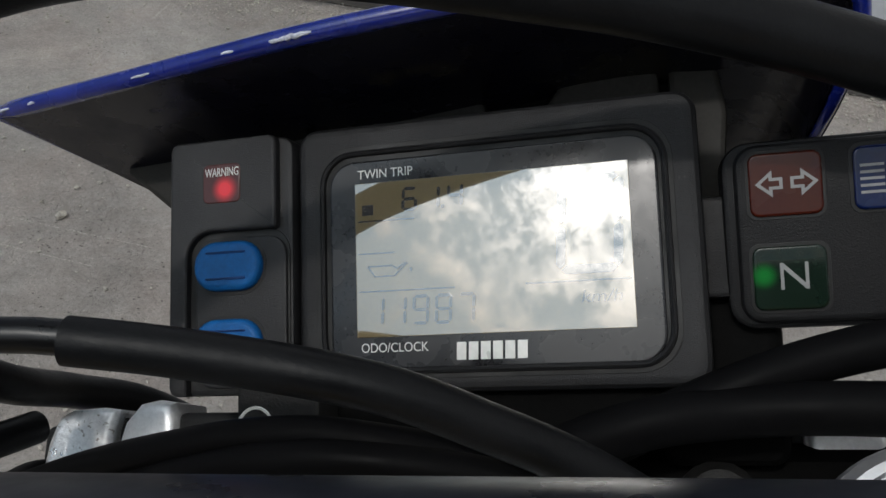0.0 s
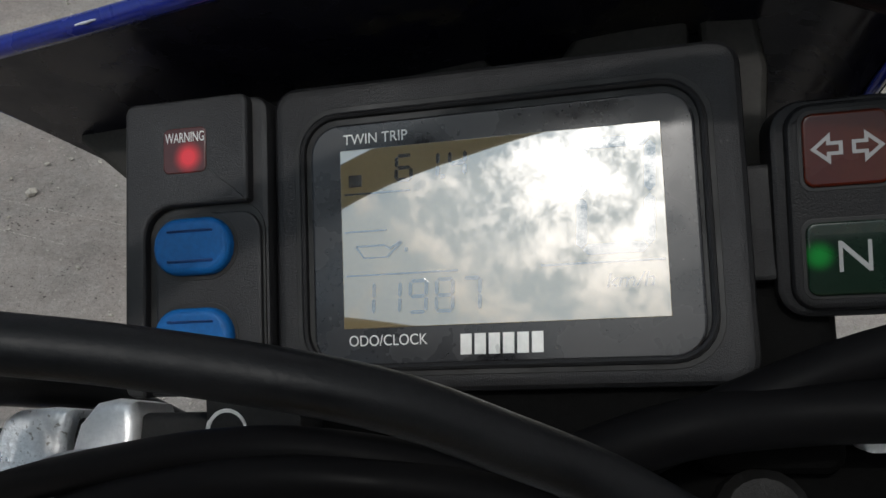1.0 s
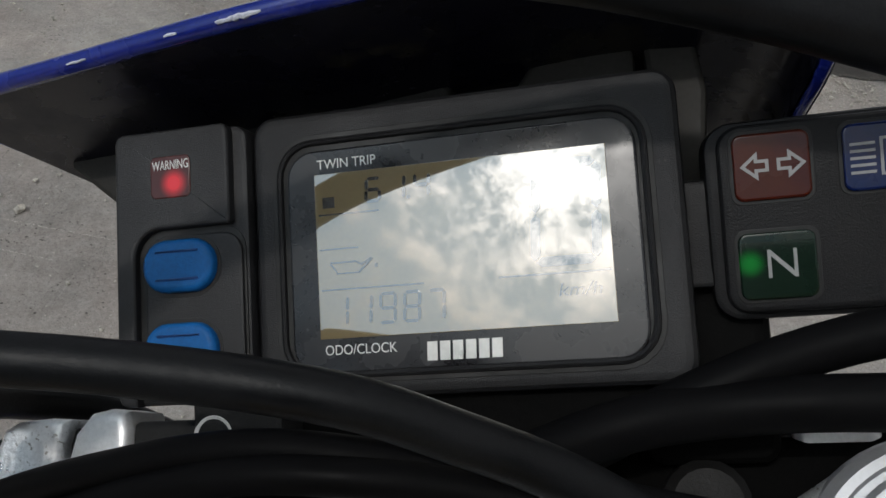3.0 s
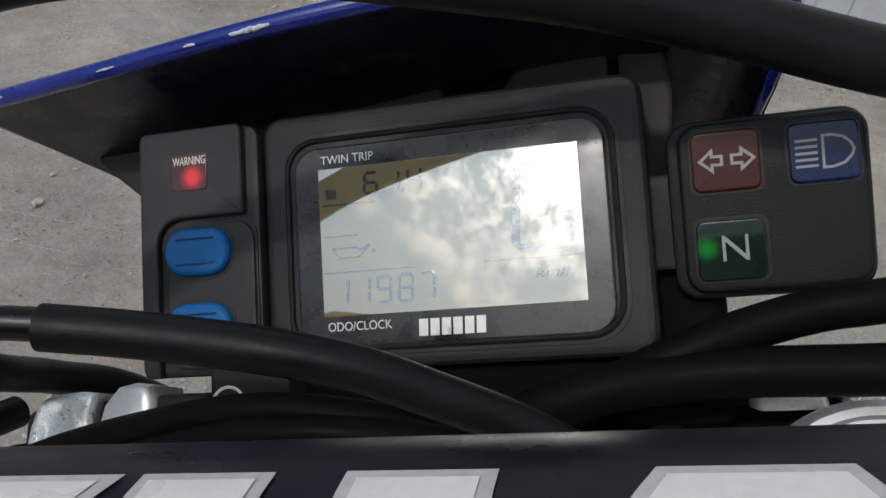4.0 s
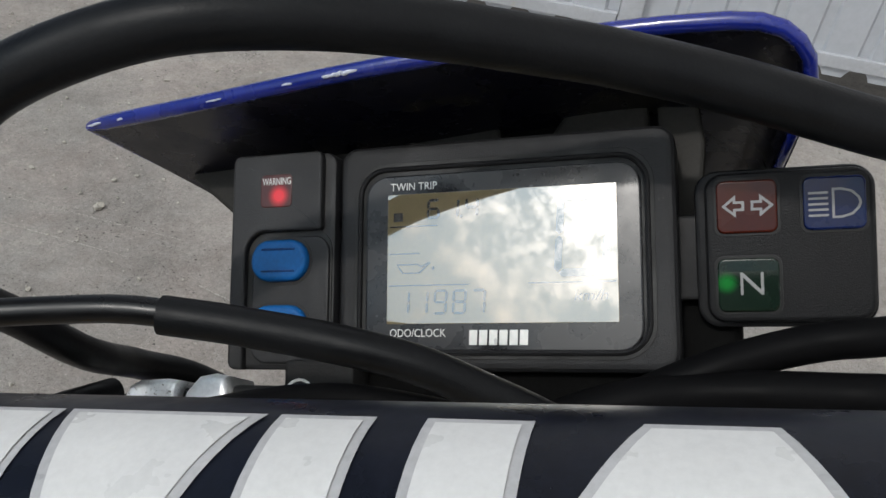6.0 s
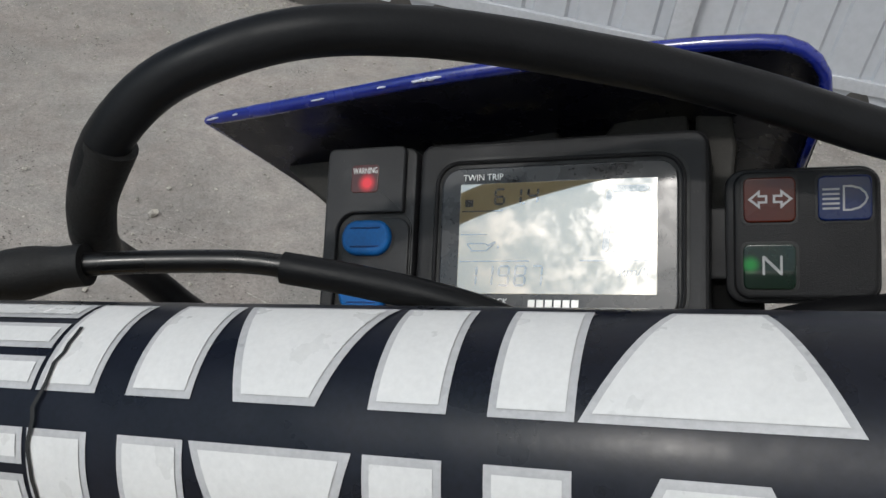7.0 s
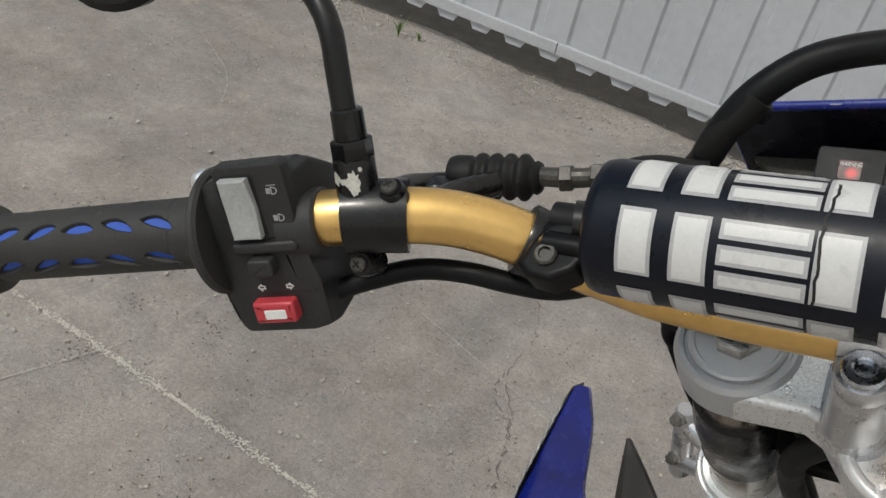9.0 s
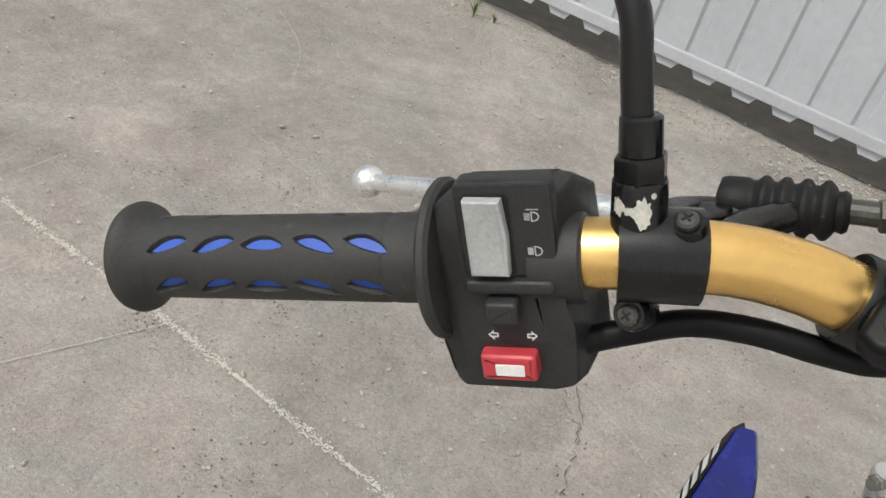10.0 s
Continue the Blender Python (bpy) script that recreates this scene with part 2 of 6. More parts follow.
def ground_material():
    """Dusty worn concrete: broad stains, fine aggregate, pale scratches and cracks."""
    m = bpy.data.materials.new("yard_concrete")
    m.use_nodes = True
    n, l = m.node_tree.nodes, m.node_tree.links
    b = n["Principled BSDF"]
    co = n.new("ShaderNodeTexCoord")

    def noise_at(sc, detail, rg=0.6, dist=0.0):
        t = n.new("ShaderNodeTexNoise")
        t.inputs["Scale"].default_value, t.inputs["Detail"].default_value = sc, detail
        t.inputs["Roughness"].default_value, t.inputs["Distortion"].default_value = rg, dist
        l.new(co.outputs["Object"], t.inputs["Vector"])
        return t.outputs["Fac"]

    def ramp(src, a, c, lo, hi):
        r = n.new("ShaderNodeMapRange")
        for key, value in (("From Min", a), ("From Max", c), ("To Min", lo), ("To Max", hi)):
            r.inputs[key].default_value = value
        l.new(src, r.inputs["Value"])
        return r.outputs[0]

    def math2(op, x, y):
        k = n.new("ShaderNodeMath")
        k.operation = op
        for i, v in enumerate((x, y)):
            if isinstance(v, float):
                k.inputs[i].default_value = v
            else:
                l.new(v, k.inputs[i])
        return k.outputs[0]

    broad = ramp(noise_at(1.3, 6, 0.65, 0.8), 0.32, 0.68, 0.76, 1.24)
    mid = ramp(noise_at(11.0, 8, 0.75), 0.3, 0.7, 0.80, 1.20)
    fine = ramp(noise_at(110.0, 6, 0.82), 0.3, 0.7, 0.74, 1.26)
    grit = ramp(noise_at(330.0, 2, 0.5), 0.62, 0.70, 1.0, 0.45)
    pale = ramp(noise_at(260.0, 2, 0.5), 0.64, 0.72, 1.0, 1.35)
    value = math2("MULTIPLY", math2("MULTIPLY", broad, mid), math2("MULTIPLY", fine, math2("MULTIPLY", grit, pale)))
    # scratches in one direction
    mp = n.new("ShaderNodeMapping")
    mp.inputs["Rotation"].default_value = (0, 0, radians(62))
    mp.inputs["Scale"].default_value = (55.0, 1.6, 1.0)
    l.new(co.outputs["Object"], mp.inputs["Vector"])
    sc = n.new("ShaderNodeTexNoise")
    sc.inputs["Scale"].default_value, sc.inputs["Detail"].default_value = 1.0, 5.0
    l.new(mp.outputs[0], sc.inputs["Vector"])
    scratch = math2("MULTIPLY", ramp(sc.outputs["Fac"], 0.66, 0.72, 0.0, 0.28), ramp(noise_at(2.2, 3), 0.45, 0.6, 0.0, 1.0))
    value = math2("ADD", value, scratch)
    tint = n.new("ShaderNodeVectorMath")
    tint.operation = "SCALE"
    tone = n.new("ShaderNodeMix")
    tone.data_type = "RGBA"
    tone.inputs["A"].default_value, tone.inputs["B"].default_value = (0.292, 0.274, 0.254, 1), (0.308, 0.274, 0.250, 1)
    l.new(ramp(noise_at(2.6, 5, 0.65, 0.8), 0.38, 0.62, 0.0, 1.0), tone.inputs["Factor"])
    l.new(tone.outputs["Result"], tint.inputs[0])
    l.new(value, tint.inputs["Scale"])
    l.new(tint.outputs[0], b.inputs["Base Color"])
    b.inputs["Roughness"].default_value = 0.9
    bump = n.new("ShaderNodeBump")
    bump.inputs["Strength"].default_value, bump.inputs["Distance"].default_value = 0.6, 0.005
    pit = math2("MULTIPLY", ramp(noise_at(75.0, 3, 0.6, 1.2), 0.55, 0.66, 0.0, -1.3), ramp(noise_at(5.5, 4, 0.6), 0.44, 0.58, 0.1, 1.0))
    l.new(math2("ADD", math2("ADD", noise_at(110.0, 8, 0.82), pit), noise_at(16.0, 5)), bump.inputs["Height"])
    l.new(bump.outputs[0], b.inputs["Normal"])
    return m


M_GROUND = ground_material()
M_SCRATCH = mat("pale_scratch", (0.54, 0.51, 0.46), 0.9, vary=0.2, scale=30, fine=400)
M_SCUFF = mat("pale_scuff", (0.47, 0.445, 0.40), 0.9, vary=0.2, scale=30, fine=400)
# dark ground tone that carries the shade under the fence
M_FENCE_SHADE = mat("fence_shade", (0.115, 0.104, 0.092), 0.95, vary=0.35, scale=14, fine=160, bump=1.0, bump_scale=120)
M_CRACK = mat("dark_crack", (0.085, 0.076, 0.068), 0.9, vary=0.2, scale=30, fine=300)

# ---- mesh helpers ----


def finish(name, bm, material, smooth=True, angle=35):
    me = bpy.data.meshes.new(name)
    bmesh.ops.recalc_face_normals(bm, faces=bm.faces[:])
    bm.to_mesh(me)
    bm.free()
    me.materials.append(material)
    if smooth:
        me.shade_smooth()
        me.set_sharp_from_angle(angle=radians(angle))
    return me


def part(name, bm, material, parent, label="", angle=24):
    """Links a bmesh as one mesh object under a thing or a part."""
    ob = new(name, finish(name, bm, material, True, angle))
    ob.parent = parent
    return tagged(ob, label)


def thing(name, m, label, category, kind="", group=""):
    ob = new(name)
    ob.empty_display_size = 0.05
    ob.matrix_world = m
    return tagged(ob, label, category, group, kind)


def solid(name, bm, material, label, category, kind="", group="", angle=35):
    return tagged(new(name, finish(name, bm, material, True, angle)), label, category, group, kind)


def V(*a):
    return Vector(a)


def spline(points, step=0.006):
    """Points along a smooth curve through the given ones."""
    p = [Vector(q) for q in points]
    p = [p[0] * 2 - p[1]] + p + [p[-1] * 2 - p[-2]]
    out = []
    for i in range(1, len(p) - 2):
        n = max(2, int((p[i + 1] - p[i]).length / step))
        for k in range(n):
            t = k / n
            out.append(0.5 * (2 * p[i] + (p[i + 1] - p[i - 1]) * t + (2 * p[i - 1] - 5 * p[i] + 4 * p[i + 1] - p[i + 2]) * t ** 2
                              + (3 * p[i] - p[i - 1] - 3 * p[i + 1] + p[i + 2]) * t ** 3))
    out.append(p[-2])
    return out


def tube(bm, line, radius, sides=20, caps=True):
    """A round tube along line; radius is a number or a function of the share of the way."""
    rings, side = [], None
    total = len(line) - 1
    for i, q in enumerate(line):
        ahead = (line[min(i + 1, total)] - line[max(i - 1, 0)]).normalized()
        if side is None:
            side = ahead.orthogonal().normalized()
        side = (side - ahead * side.dot(ahead)).normalized()
        other = ahead.cross(side)
        r = radius(i / total) if callable(radius) else radius
        rings.append([bm.verts.new(q + (side * math.cos(a) + other * math.sin(a)) * r) for a in (2 * math.pi * k / sides for k in range(sides))])
    for a, b in zip(rings, rings[1:]):
        for k in range(sides):
            bm.faces.new((a[k], a[(k + 1) % sides], b[(k + 1) % sides], b[k]))
    if caps:
        bm.faces.new(rings[0])
        bm.faces.new(rings[-1])
    return rings


def lathe(bm, base, axis, profile, sides=32):
    """Turns (radius, height) pairs round an axis through base."""
    axis = Vector(axis).normalized()
    side = axis.orthogonal().normalized()
    other = axis.cross(side)
    base = Vector(base)
    rings = []
    for r, h in profile:
        rings.append([bm.verts.new(base + axis * h + (side * math.cos(a) + other * math.sin(a)) * max(r, 1e-5)) for a in (2 * math.pi * k / sides for k in range(sides))])
    for a, b in zip(rings, rings[1:]):
        for k in range(sides):
            bm.faces.new((a[k], a[(k + 1) % sides], b[(k + 1) % sides], b[k]))
    bm.faces.new(rings[0])
    bm.faces.new(rings[-1])


def rounded(u0, v0, u1, v1, r, seg=6):
    """Outline of a rounded rectangle."""
    out = []
    for cx, cy, a0 in ((u1 - r, v1 - r, 0), (u0 + r, v1 - r, 90), (u0 + r, v0 + r, 180), (u1 - r, v0 + r, 270)):
        for k in range(seg + 1):
            a = radians(a0 + 90 * k / seg)
            out.append((cx + r * math.cos(a), cy + r * math.sin(a)))
    return out


def shrink(outline, d):
    """The outline moved inwards by d (for convex or nearly convex outlines that run counter-clockwise)."""
    out, n = [], len(outline)
    for i in range(n):
        (x0, y0), (x1, y1), (x2, y2) = outline[i - 1], outline[i], outline[(i + 1) % n]
        a, b = Vector((x1 - x0, y1 - y0)), Vector((x2 - x1, y2 - y1))
        a = a.normalized() if a.length > 1e-9 else b.normalized()
        b = b.normalized() if b.length > 1e-9 else a
        m = Vector((-(a.y + b.y), a.x + b.x))
        m = m.normalized() if m.length > 1e-9 else Vector((-a.y, a.x))
        k = max(0.35, m.dot(Vector((-a.y, a.x))))
        out.append((x1 + m.x * d / k, y1 + m.y * d / k))
    return out


def plate(bm, outline, low, high, bevel, m, seg=2):
    """A plate with a rounded upper edge, in the plane of m (u, v, height)."""
    layers = [(outline, low)]
    for k in range(seg + 1):
        a = math.pi / 2 * k / seg
        layers.append((shrink(outline, bevel * (1 - math.cos(a))) if k else outline, high - bevel * (1 - math.sin(a))))
    layers.append((shrink(outline, bevel * 1.25), high))      # a narrow flat border keeps the face flat
    rings = [[bm.verts.new(m @ V(u, v, h)) for u, v in line] for line, h in layers]
    n = len(outline)
    for a, b in zip(rings, rings[1:]):
        for k in range(n):
            bm.faces.new((a[k], a[(k + 1) % n], b[(k + 1) % n], b[k]))
    bm.faces.new(rings[0])
    bm.faces.new(rings[-1])


def outline_ring(bm, outline, width, low, high, m):
    """A flat closed stroke that follows an outline."""
    inside = shrink(outline, width)
    rings = [[bm.verts.new(m @ V(u, v, h)) for u, v in line] for line, h in ((outline, low), (outline, high), (inside, high), (inside, low))]
    n = len(outline)
    for a, b in zip(rings, rings[1:]):
        for k in range(n):
            bm.faces.new((a[k], a[(k + 1) % n], b[(k + 1) % n], b[k]))


def loft(bm, rings):
    """Skins closed rings of points and caps both ends."""
    rings = [[bm.verts.new(q) for q in ring] for ring in rings]
    n = len(rings[0])
    for a, b in zip(rings, rings[1:]):
        for k in range(n):
            bm.faces.new((a[k], a[(k + 1) % n], b[(k + 1) % n], b[k]))
    bm.faces.new(rings[0])
    bm.faces.new(rings[-1])


def ring_lip(bm, outline, width, low, high, m, seg=4):
    """A half-round lip that follows a closed outline."""
    lines = []
    for k in range(seg + 1):
        a = math.pi * k / seg
        lines.append((shrink(outline, width * (1 - math.cos(a)) / 2), low + (high - low) * math.sin(a)))
    rings = [[bm.verts.new(m @ V(u, v, h)) for u, v in line] for line, h in lines]
    n = len(outline)
    for a, b in zip(rings, rings[1:]):
        for k in range(n):
            bm.faces.new((a[k], a[(k + 1) % n], b[(k + 1) % n], b[k]))


def flat(bm, outline, low, high, m):
    lo = [bm.verts.new(m @ V(u, v, low)) for u, v in outline]
    hi = [bm.verts.new(m @ V(u, v, high)) for u, v in outline]
    n = len(outline)
    bm.faces.new(hi)
    for k in range(n):
        bm.faces.new((lo[k], lo[(k + 1) % n], hi[(k + 1) % n], hi[k]))


def letters(text, size, m, material, name, parent, thick=0.00012, shear=0.0, width=None, label=""):
    """Raised lettering in Blender's own font, set from its lower left corner; width stretches it to that length."""
    cu = bpy.data.curves.new(name, "FONT")
    cu.body, cu.size, cu.extrude, cu.shear = text, size, thick, shear
    tmp = bpy.data.objects.new(name, cu)
    scene.collection.objects.link(tmp)
    bpy.context.view_layer.update()
    me = bpy.data.meshes.new_from_object(tmp.evaluated_get(bpy.context.evaluated_depsgraph_get()))
    bpy.data.objects.remove(tmp)
    bpy.data.curves.remove(cu)
    xs = [v.co.x for v in me.vertices]
    k = width / (max(xs) - min(xs)) if width else 1.0
    me.transform(m @ Matrix.Diagonal((k, 1, 1, 1)) @ Matrix.Translation((-min(xs), 0, 0)))
    me.materials.clear()
    me.materials.append(material)
    ob = new(name, me)
    ob.parent = parent
    return tagged(ob, label)


def box_outline(u0, v0, u1, v1):
    return [(u0, v0), (u1, v0), (u1, v1), (u0, v1)]


# ---- ground ----
bm = bmesh.new()
bmesh.ops.create_grid(bm, x_segments=60, y_segments=60, size=1.0)
for v in bm.verts:
    x, y = v.co.x, v.co.y
    v.co.x, v.co.y = x * abs(x) ** 1.6 * 400 - 0.6, y * abs(y) ** 1.6 * 400 + 1.5
    near = max(0.0, 1 - V(v.co.x, v.co.y, 0).length / 60)
    v.co.z = 0.012 * near * (noise.noise(V(v.co.x * 0.9, v.co.y * 0.9, 0))) - 0.004
solid("ground", bm, M_GROUND, "dusty worn grey-brown concrete yard with fine scratches", "ground", "structure")


def wander(points, step, jitter, seed):
    rnd = random.Random(seed)
    line = spline([(x, y, 0.0) for x, y in points], step)
    return [q + V(rnd.uniform(-jitter, jitter), rnd.uniform(-jitter, jitter), 0) for q in line]


def streak(points, width, step, jitter, gaps, seed, material, height):
    """A broken, uneven streak on the ground."""
    rnd = random.Random(seed)
    line = wander(points, step, jitter, seed)
    bm = bmesh.new()
    for a, b in zip(line, line[1:]):
        if rnd.random() < gaps:
            continue
        side = (b - a).cross(V(0, 0, 1)).normalized()
        w0, w1 = width * rnd.uniform(0.25, 1.0), width * rnd.uniform(0.25, 1.0)
        q = [a - side * w0, b - side * w1, b + side * w1, a + side * w0]
        bm.faces.new([bm.verts.new(V(p.x, p.y, height + 0.012 * noise.noise(V(p.x * 0.9, p.y * 0.9, 0)))) for p in q])
    return bm




def speckle(bm, points, spread, count, small, large, seed, height):
    """Many small irregular flecks scattered along a line."""
    rnd = random.Random(seed)
    line = spline([(x, y, 0.0) for x, y in points], 0.01)
    for _ in range(count):
        k = rnd.randrange(len(line) - 1)
        p = line[k].lerp(line[k + 1], rnd.random())
        side = (line[k + 1] - line[k]).cross(V(0, 0, 1)).normalized()
        p = p + side * rnd.gauss(0, spread) * (0.6 + 0.8 * noise.noise(V(p.x * 7, p.y * 7, seed)))
        fleck(bm, p, rnd.uniform(small, large), rnd, height)


def fleck(bm, p, r, rnd, height):
    turn, n = rnd.uniform(0, 6.28), 5
    bm.faces.new([bm.verts.new(V(p.x + math.cos(turn + 6.283 * i / n) * r * rnd.uniform(0.5, 1.2), p.y + math.sin(turn + 6.283 * i / n) * r * rnd.uniform(0.4, 1.0),
                                 height + 0.012 * noise.noise(V(p.x * 0.9, p.y * 0.9, 0)))) for i in range(n)])


LINE = [(-2.3, 0.865), (-1.47, 0.866), (-1.22, 0.864), (-0.95, 0.853), (-0.55, 0.84), (0.1, 0.83)]
bm = bmesh.new()
speckle(bm, LINE, 0.0085, 4600, 0.0010, 0.0034, 31, 0.0008)
solid("scratch_line", bm, M_SCRATCH, "long pale scratch scored across the concrete", "scratch", "structure")
rnd = random.Random(77)
bm = bmesh.new()                                      # dark pits gathered in patches
for _ in range(90):
    cx0, cy0, spread = rnd.uniform(-2.6, 0.3), rnd.uniform(0.4, 2.6), rnd.uniform(0.02, 0.12)
    for _ in range(rnd.randrange(12, 46)):
        fleck(bm, V(cx0 + rnd.gauss(0, spread), cy0 + rnd.gauss(0, spread), 0), rnd.uniform(0.0012, 0.0038), rnd, 0.0006)
solid("pits", bm, M_CRACK, "small dark pits in the worn concrete", "pits", "stuff")
bm = bmesh.new()                                      # pale scuffs, mostly in one direction
for _ in range(130):
    cx0, cy0, a = rnd.uniform(-2.4, 0.2), rnd.uniform(0.45, 2.4), radians(rnd.gauss(62, 16))
    d, long = V(math.cos(a), math.sin(a), 0), rnd.uniform(0.02, 0.12)
    for _ in range(int(long * 260)):
        fleck(bm, V(cx0, cy0, 0) + d * rnd.uniform(-long, long) + V(-d.y, d.x, 0) * rnd.gauss(0, 0.0012), rnd.uniform(0.0008, 0.0019), rnd, 0.0009)
solid("scuffs", bm, M_SCUFF, "faint pale scuff marks on the concrete", "scuffs", "stuff")
for pts, seed in (([(-0.49, 1.75), (-0.42, 1.57), (-0.42, 1.34), (-0.34, 1.25), (-0.31, 1.14), (-0.27, 1.0)], 5),
                  ([(-0.43, 1.40), (-0.36, 1.30), (-0.33, 1.22)], 6)):
    solid("crack", streak(pts, 0.0013, 0.012, 0.006, 0.30, seed, M_CRACK, 0.0008), M_CRACK, "thin dark crack in the concrete", "crack", "structure")
for pts, seed in (([(-0.70, 1.46), (-0.50, 1.40), (-0.30, 1.34), (-0.18, 1.28)], 8), ([(-2.2, 2.3), (-1.9, 2.1), (-1.75, 1.9)], 9),
                  ([(-1.6, 1.66), (-1.2, 1.62), (-0.8, 1.60)], 10), ([(-1.7, 1.58), (-1.3, 1.53), (-0.9, 1.50)], 11), ([(-1.3, 0.55), (-1.15, 0.9)], 12)):
    bm = bmesh.new()
    speckle(bm, pts, 0.0022, 420, 0.0008, 0.0020, seed, 0.0007)
    solid("scratch_line", bm, M_SCUFF, "faint pale scratch on the concrete", "scratch", "structure")


tmp = bmesh.new()
bmesh.ops.create_icosphere(tmp, subdivisions=1, radius=1.0)
tmp.verts.index_update()
STONE = ([v.co.copy() for v in tmp.verts], [[v.index for v in f.verts] for f in tmp.faces])
tmp.free()


def pebble(bm, x, y, r, rnd):
    """An angular stone, half sunk in the dust."""
    a = rnd.uniform(0, 6.28)
    m = Matrix.Translation((x, y, r * 0.25)) @ Matrix.Rotation(a, 4, "Z") @ Matrix.Diagonal((r * rnd.uniform(0.8, 1.5), r * rnd.uniform(0.6, 1.1), r * rnd.uniform(0.45, 0.8), 1))
    made = [bm.verts.new(m @ q + V(rnd.uniform(-1, 1), rnd.uniform(-1, 1), rnd.uniform(-1, 1)) * r * 0.25) for q in STONE[0]]
    for f in STONE[1]:
        bm.faces.new([made[k] for k in f])


rnd = random.Random(4)
bm = bmesh.new()
for _ in range(9000):
    x, y = rnd.uniform(-3.6, 1.4), 3.02 + rnd.gauss(0, 0.07) if rnd.random() < 0.6 else 3.16 - abs(rnd.gauss(0, 0.22))
    pebble(bm, x, y, min(0.009, 0.0016 + rnd.expovariate(800)), rnd)
solid("gravel", bm, M_STONE, "loose grit and small stones along the fence foot", "gravel", "stuff")
bm = bmesh.new()
for _ in range(2200):
    pebble(bm, rnd.uniform(-3.4, 1.2), rnd.uniform(0.35, 2.9), abs(rnd.gauss(0, 0.0022)) + 0.0012, rnd)
solid("grit", bm, M_STONE, "scattered grit on the dusty concrete", "grit", "stuff")
for x, y, r in ((-1.059, 1.652, 0.013), (-0.33, 3.0, 0.016), (-0.20, 2.98, 0.012), (-2.6, 3.6, 0.014)):
    bm = bmesh.new()
    pebble(bm, x, y, r, rnd)
    solid("pebble", bm, M_STONE, "small pale pebble lying on the concrete", "pebble", group="loose pebbles")

bm = bmesh.new()                                      # dark strip laid on the ground for the shade under the fence
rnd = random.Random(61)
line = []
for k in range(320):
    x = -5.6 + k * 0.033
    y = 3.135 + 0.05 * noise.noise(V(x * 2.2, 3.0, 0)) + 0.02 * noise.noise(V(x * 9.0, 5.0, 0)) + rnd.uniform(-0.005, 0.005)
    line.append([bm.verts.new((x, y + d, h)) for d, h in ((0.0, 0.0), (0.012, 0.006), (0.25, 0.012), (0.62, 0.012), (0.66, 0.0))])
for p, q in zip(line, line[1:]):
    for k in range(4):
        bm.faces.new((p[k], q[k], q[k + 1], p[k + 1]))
solid("soil", bm, M_FENCE_SHADE, "dark ground strip under the fence, shade put into its colour", "soil", "stuff")

# ---- fence ----
FENCE_Y, PITCH = 3.06, 0.160


def sheet(x0, x1):
    """Upright trapezoid-ribbed sheet, closed behind; the ribs end in tapered tabs below the rail."""
    bm = bmesh.new()
    xs, x = [(x0, -0.013)], x0
    while x < x1 - 1e-6:
        for dx, dy in ((0.106, -0.013), (0.118, 0.0), (0.148, 0.0), (0.156, -0.013)):
            if x + dx <= x1 - 0.006:
                xs.append((x + dx, dy))
        x += PITCH
    xs.append((x1, 0.0))
    front = [[bm.verts.new((px, FENCE_Y + py, z)) for px, py in xs] for z in (0.152, 2.1)]
    back = [[bm.verts.new((px, FENCE_Y + py + 0.004, z)) for px, py in xs] for z in (0.152, 2.1)]
    for k in range(len(xs) - 1):
        bm.faces.new((front[0][k], front[0][k + 1], front[1][k + 1], front[1][k]))
        bm.faces.new((back[0][k + 1], back[0][k], back[1][k], back[1][k + 1]))
        if xs[k][1] < -0.01 and xs[k + 1][1] < -0.01:      # tab
            lo = [[bm.verts.new((px, FENCE_Y - 0.013 + dy, z)) for px, z in ((xs[k][0] + 0.012, 0.136), (xs[k][0] + 0.022, 0.119), (xs[k + 1][0] - 0.022, 0.119), (xs[k + 1][0] - 0.012, 0.136))] for dy in (0.0, 0.004)]
            bm.faces.new([front[0][k]] + lo[0] + [front[0][k + 1]])
            bm.faces.new([back[0][k + 1]] + lo[1][::-1] + [back[0][k]])
            for p in range(3):
                bm.faces.new((lo[0][p], lo[1][p], lo[1][p + 1], lo[0][p + 1]))
    return bm


fence = thing("sheet_metal_fence", Matrix.Identity(4), "tall light-grey ribbed sheet-metal fence on low rails", "fence", "structure")
for a, b in ((-5.755, -3.675), (-3.672, -2.235), (-2.232, -0.957), (-0.954, 0.163), (0.245, 1.685), (1.688, 3.128), (3.131, 5.05)):
    part("sheet", sheet(a, b), M_SHEET, fence, angle=20)
for x0, x1, y in ((-5.75, -1.035, 0.0), (-1.032, 0.160, 0.0), (0.248, 5.05, 0.002)):
    bm = bmesh.new()
    frame_m = Matrix(((1, 0, 0, 0), (0, 0, -1, FENCE_Y - 0.022 + y), (0, 1, 0, 0), (0, 0, 0, 1)))
    plate(bm, box_outline(x0, 0.152, x1, 0.200), -0.018, 0.006, 0.004, frame_m)
    part("rail", bm, M_RAIL, fence)
bm = bmesh.new()
frame_m = Matrix(((1, 0, 0, 0.204), (0, 1, 0, FENCE_Y - 0.01), (0, 0, 1, 0), (0, 0, 0, 1)))
plate(bm, rounded(-0.040, -0.040, 0.040, 0.040, 0.006, 2), 0.0, 2.15, 0.004, frame_m)
part("post", bm, M_RAIL, fence)

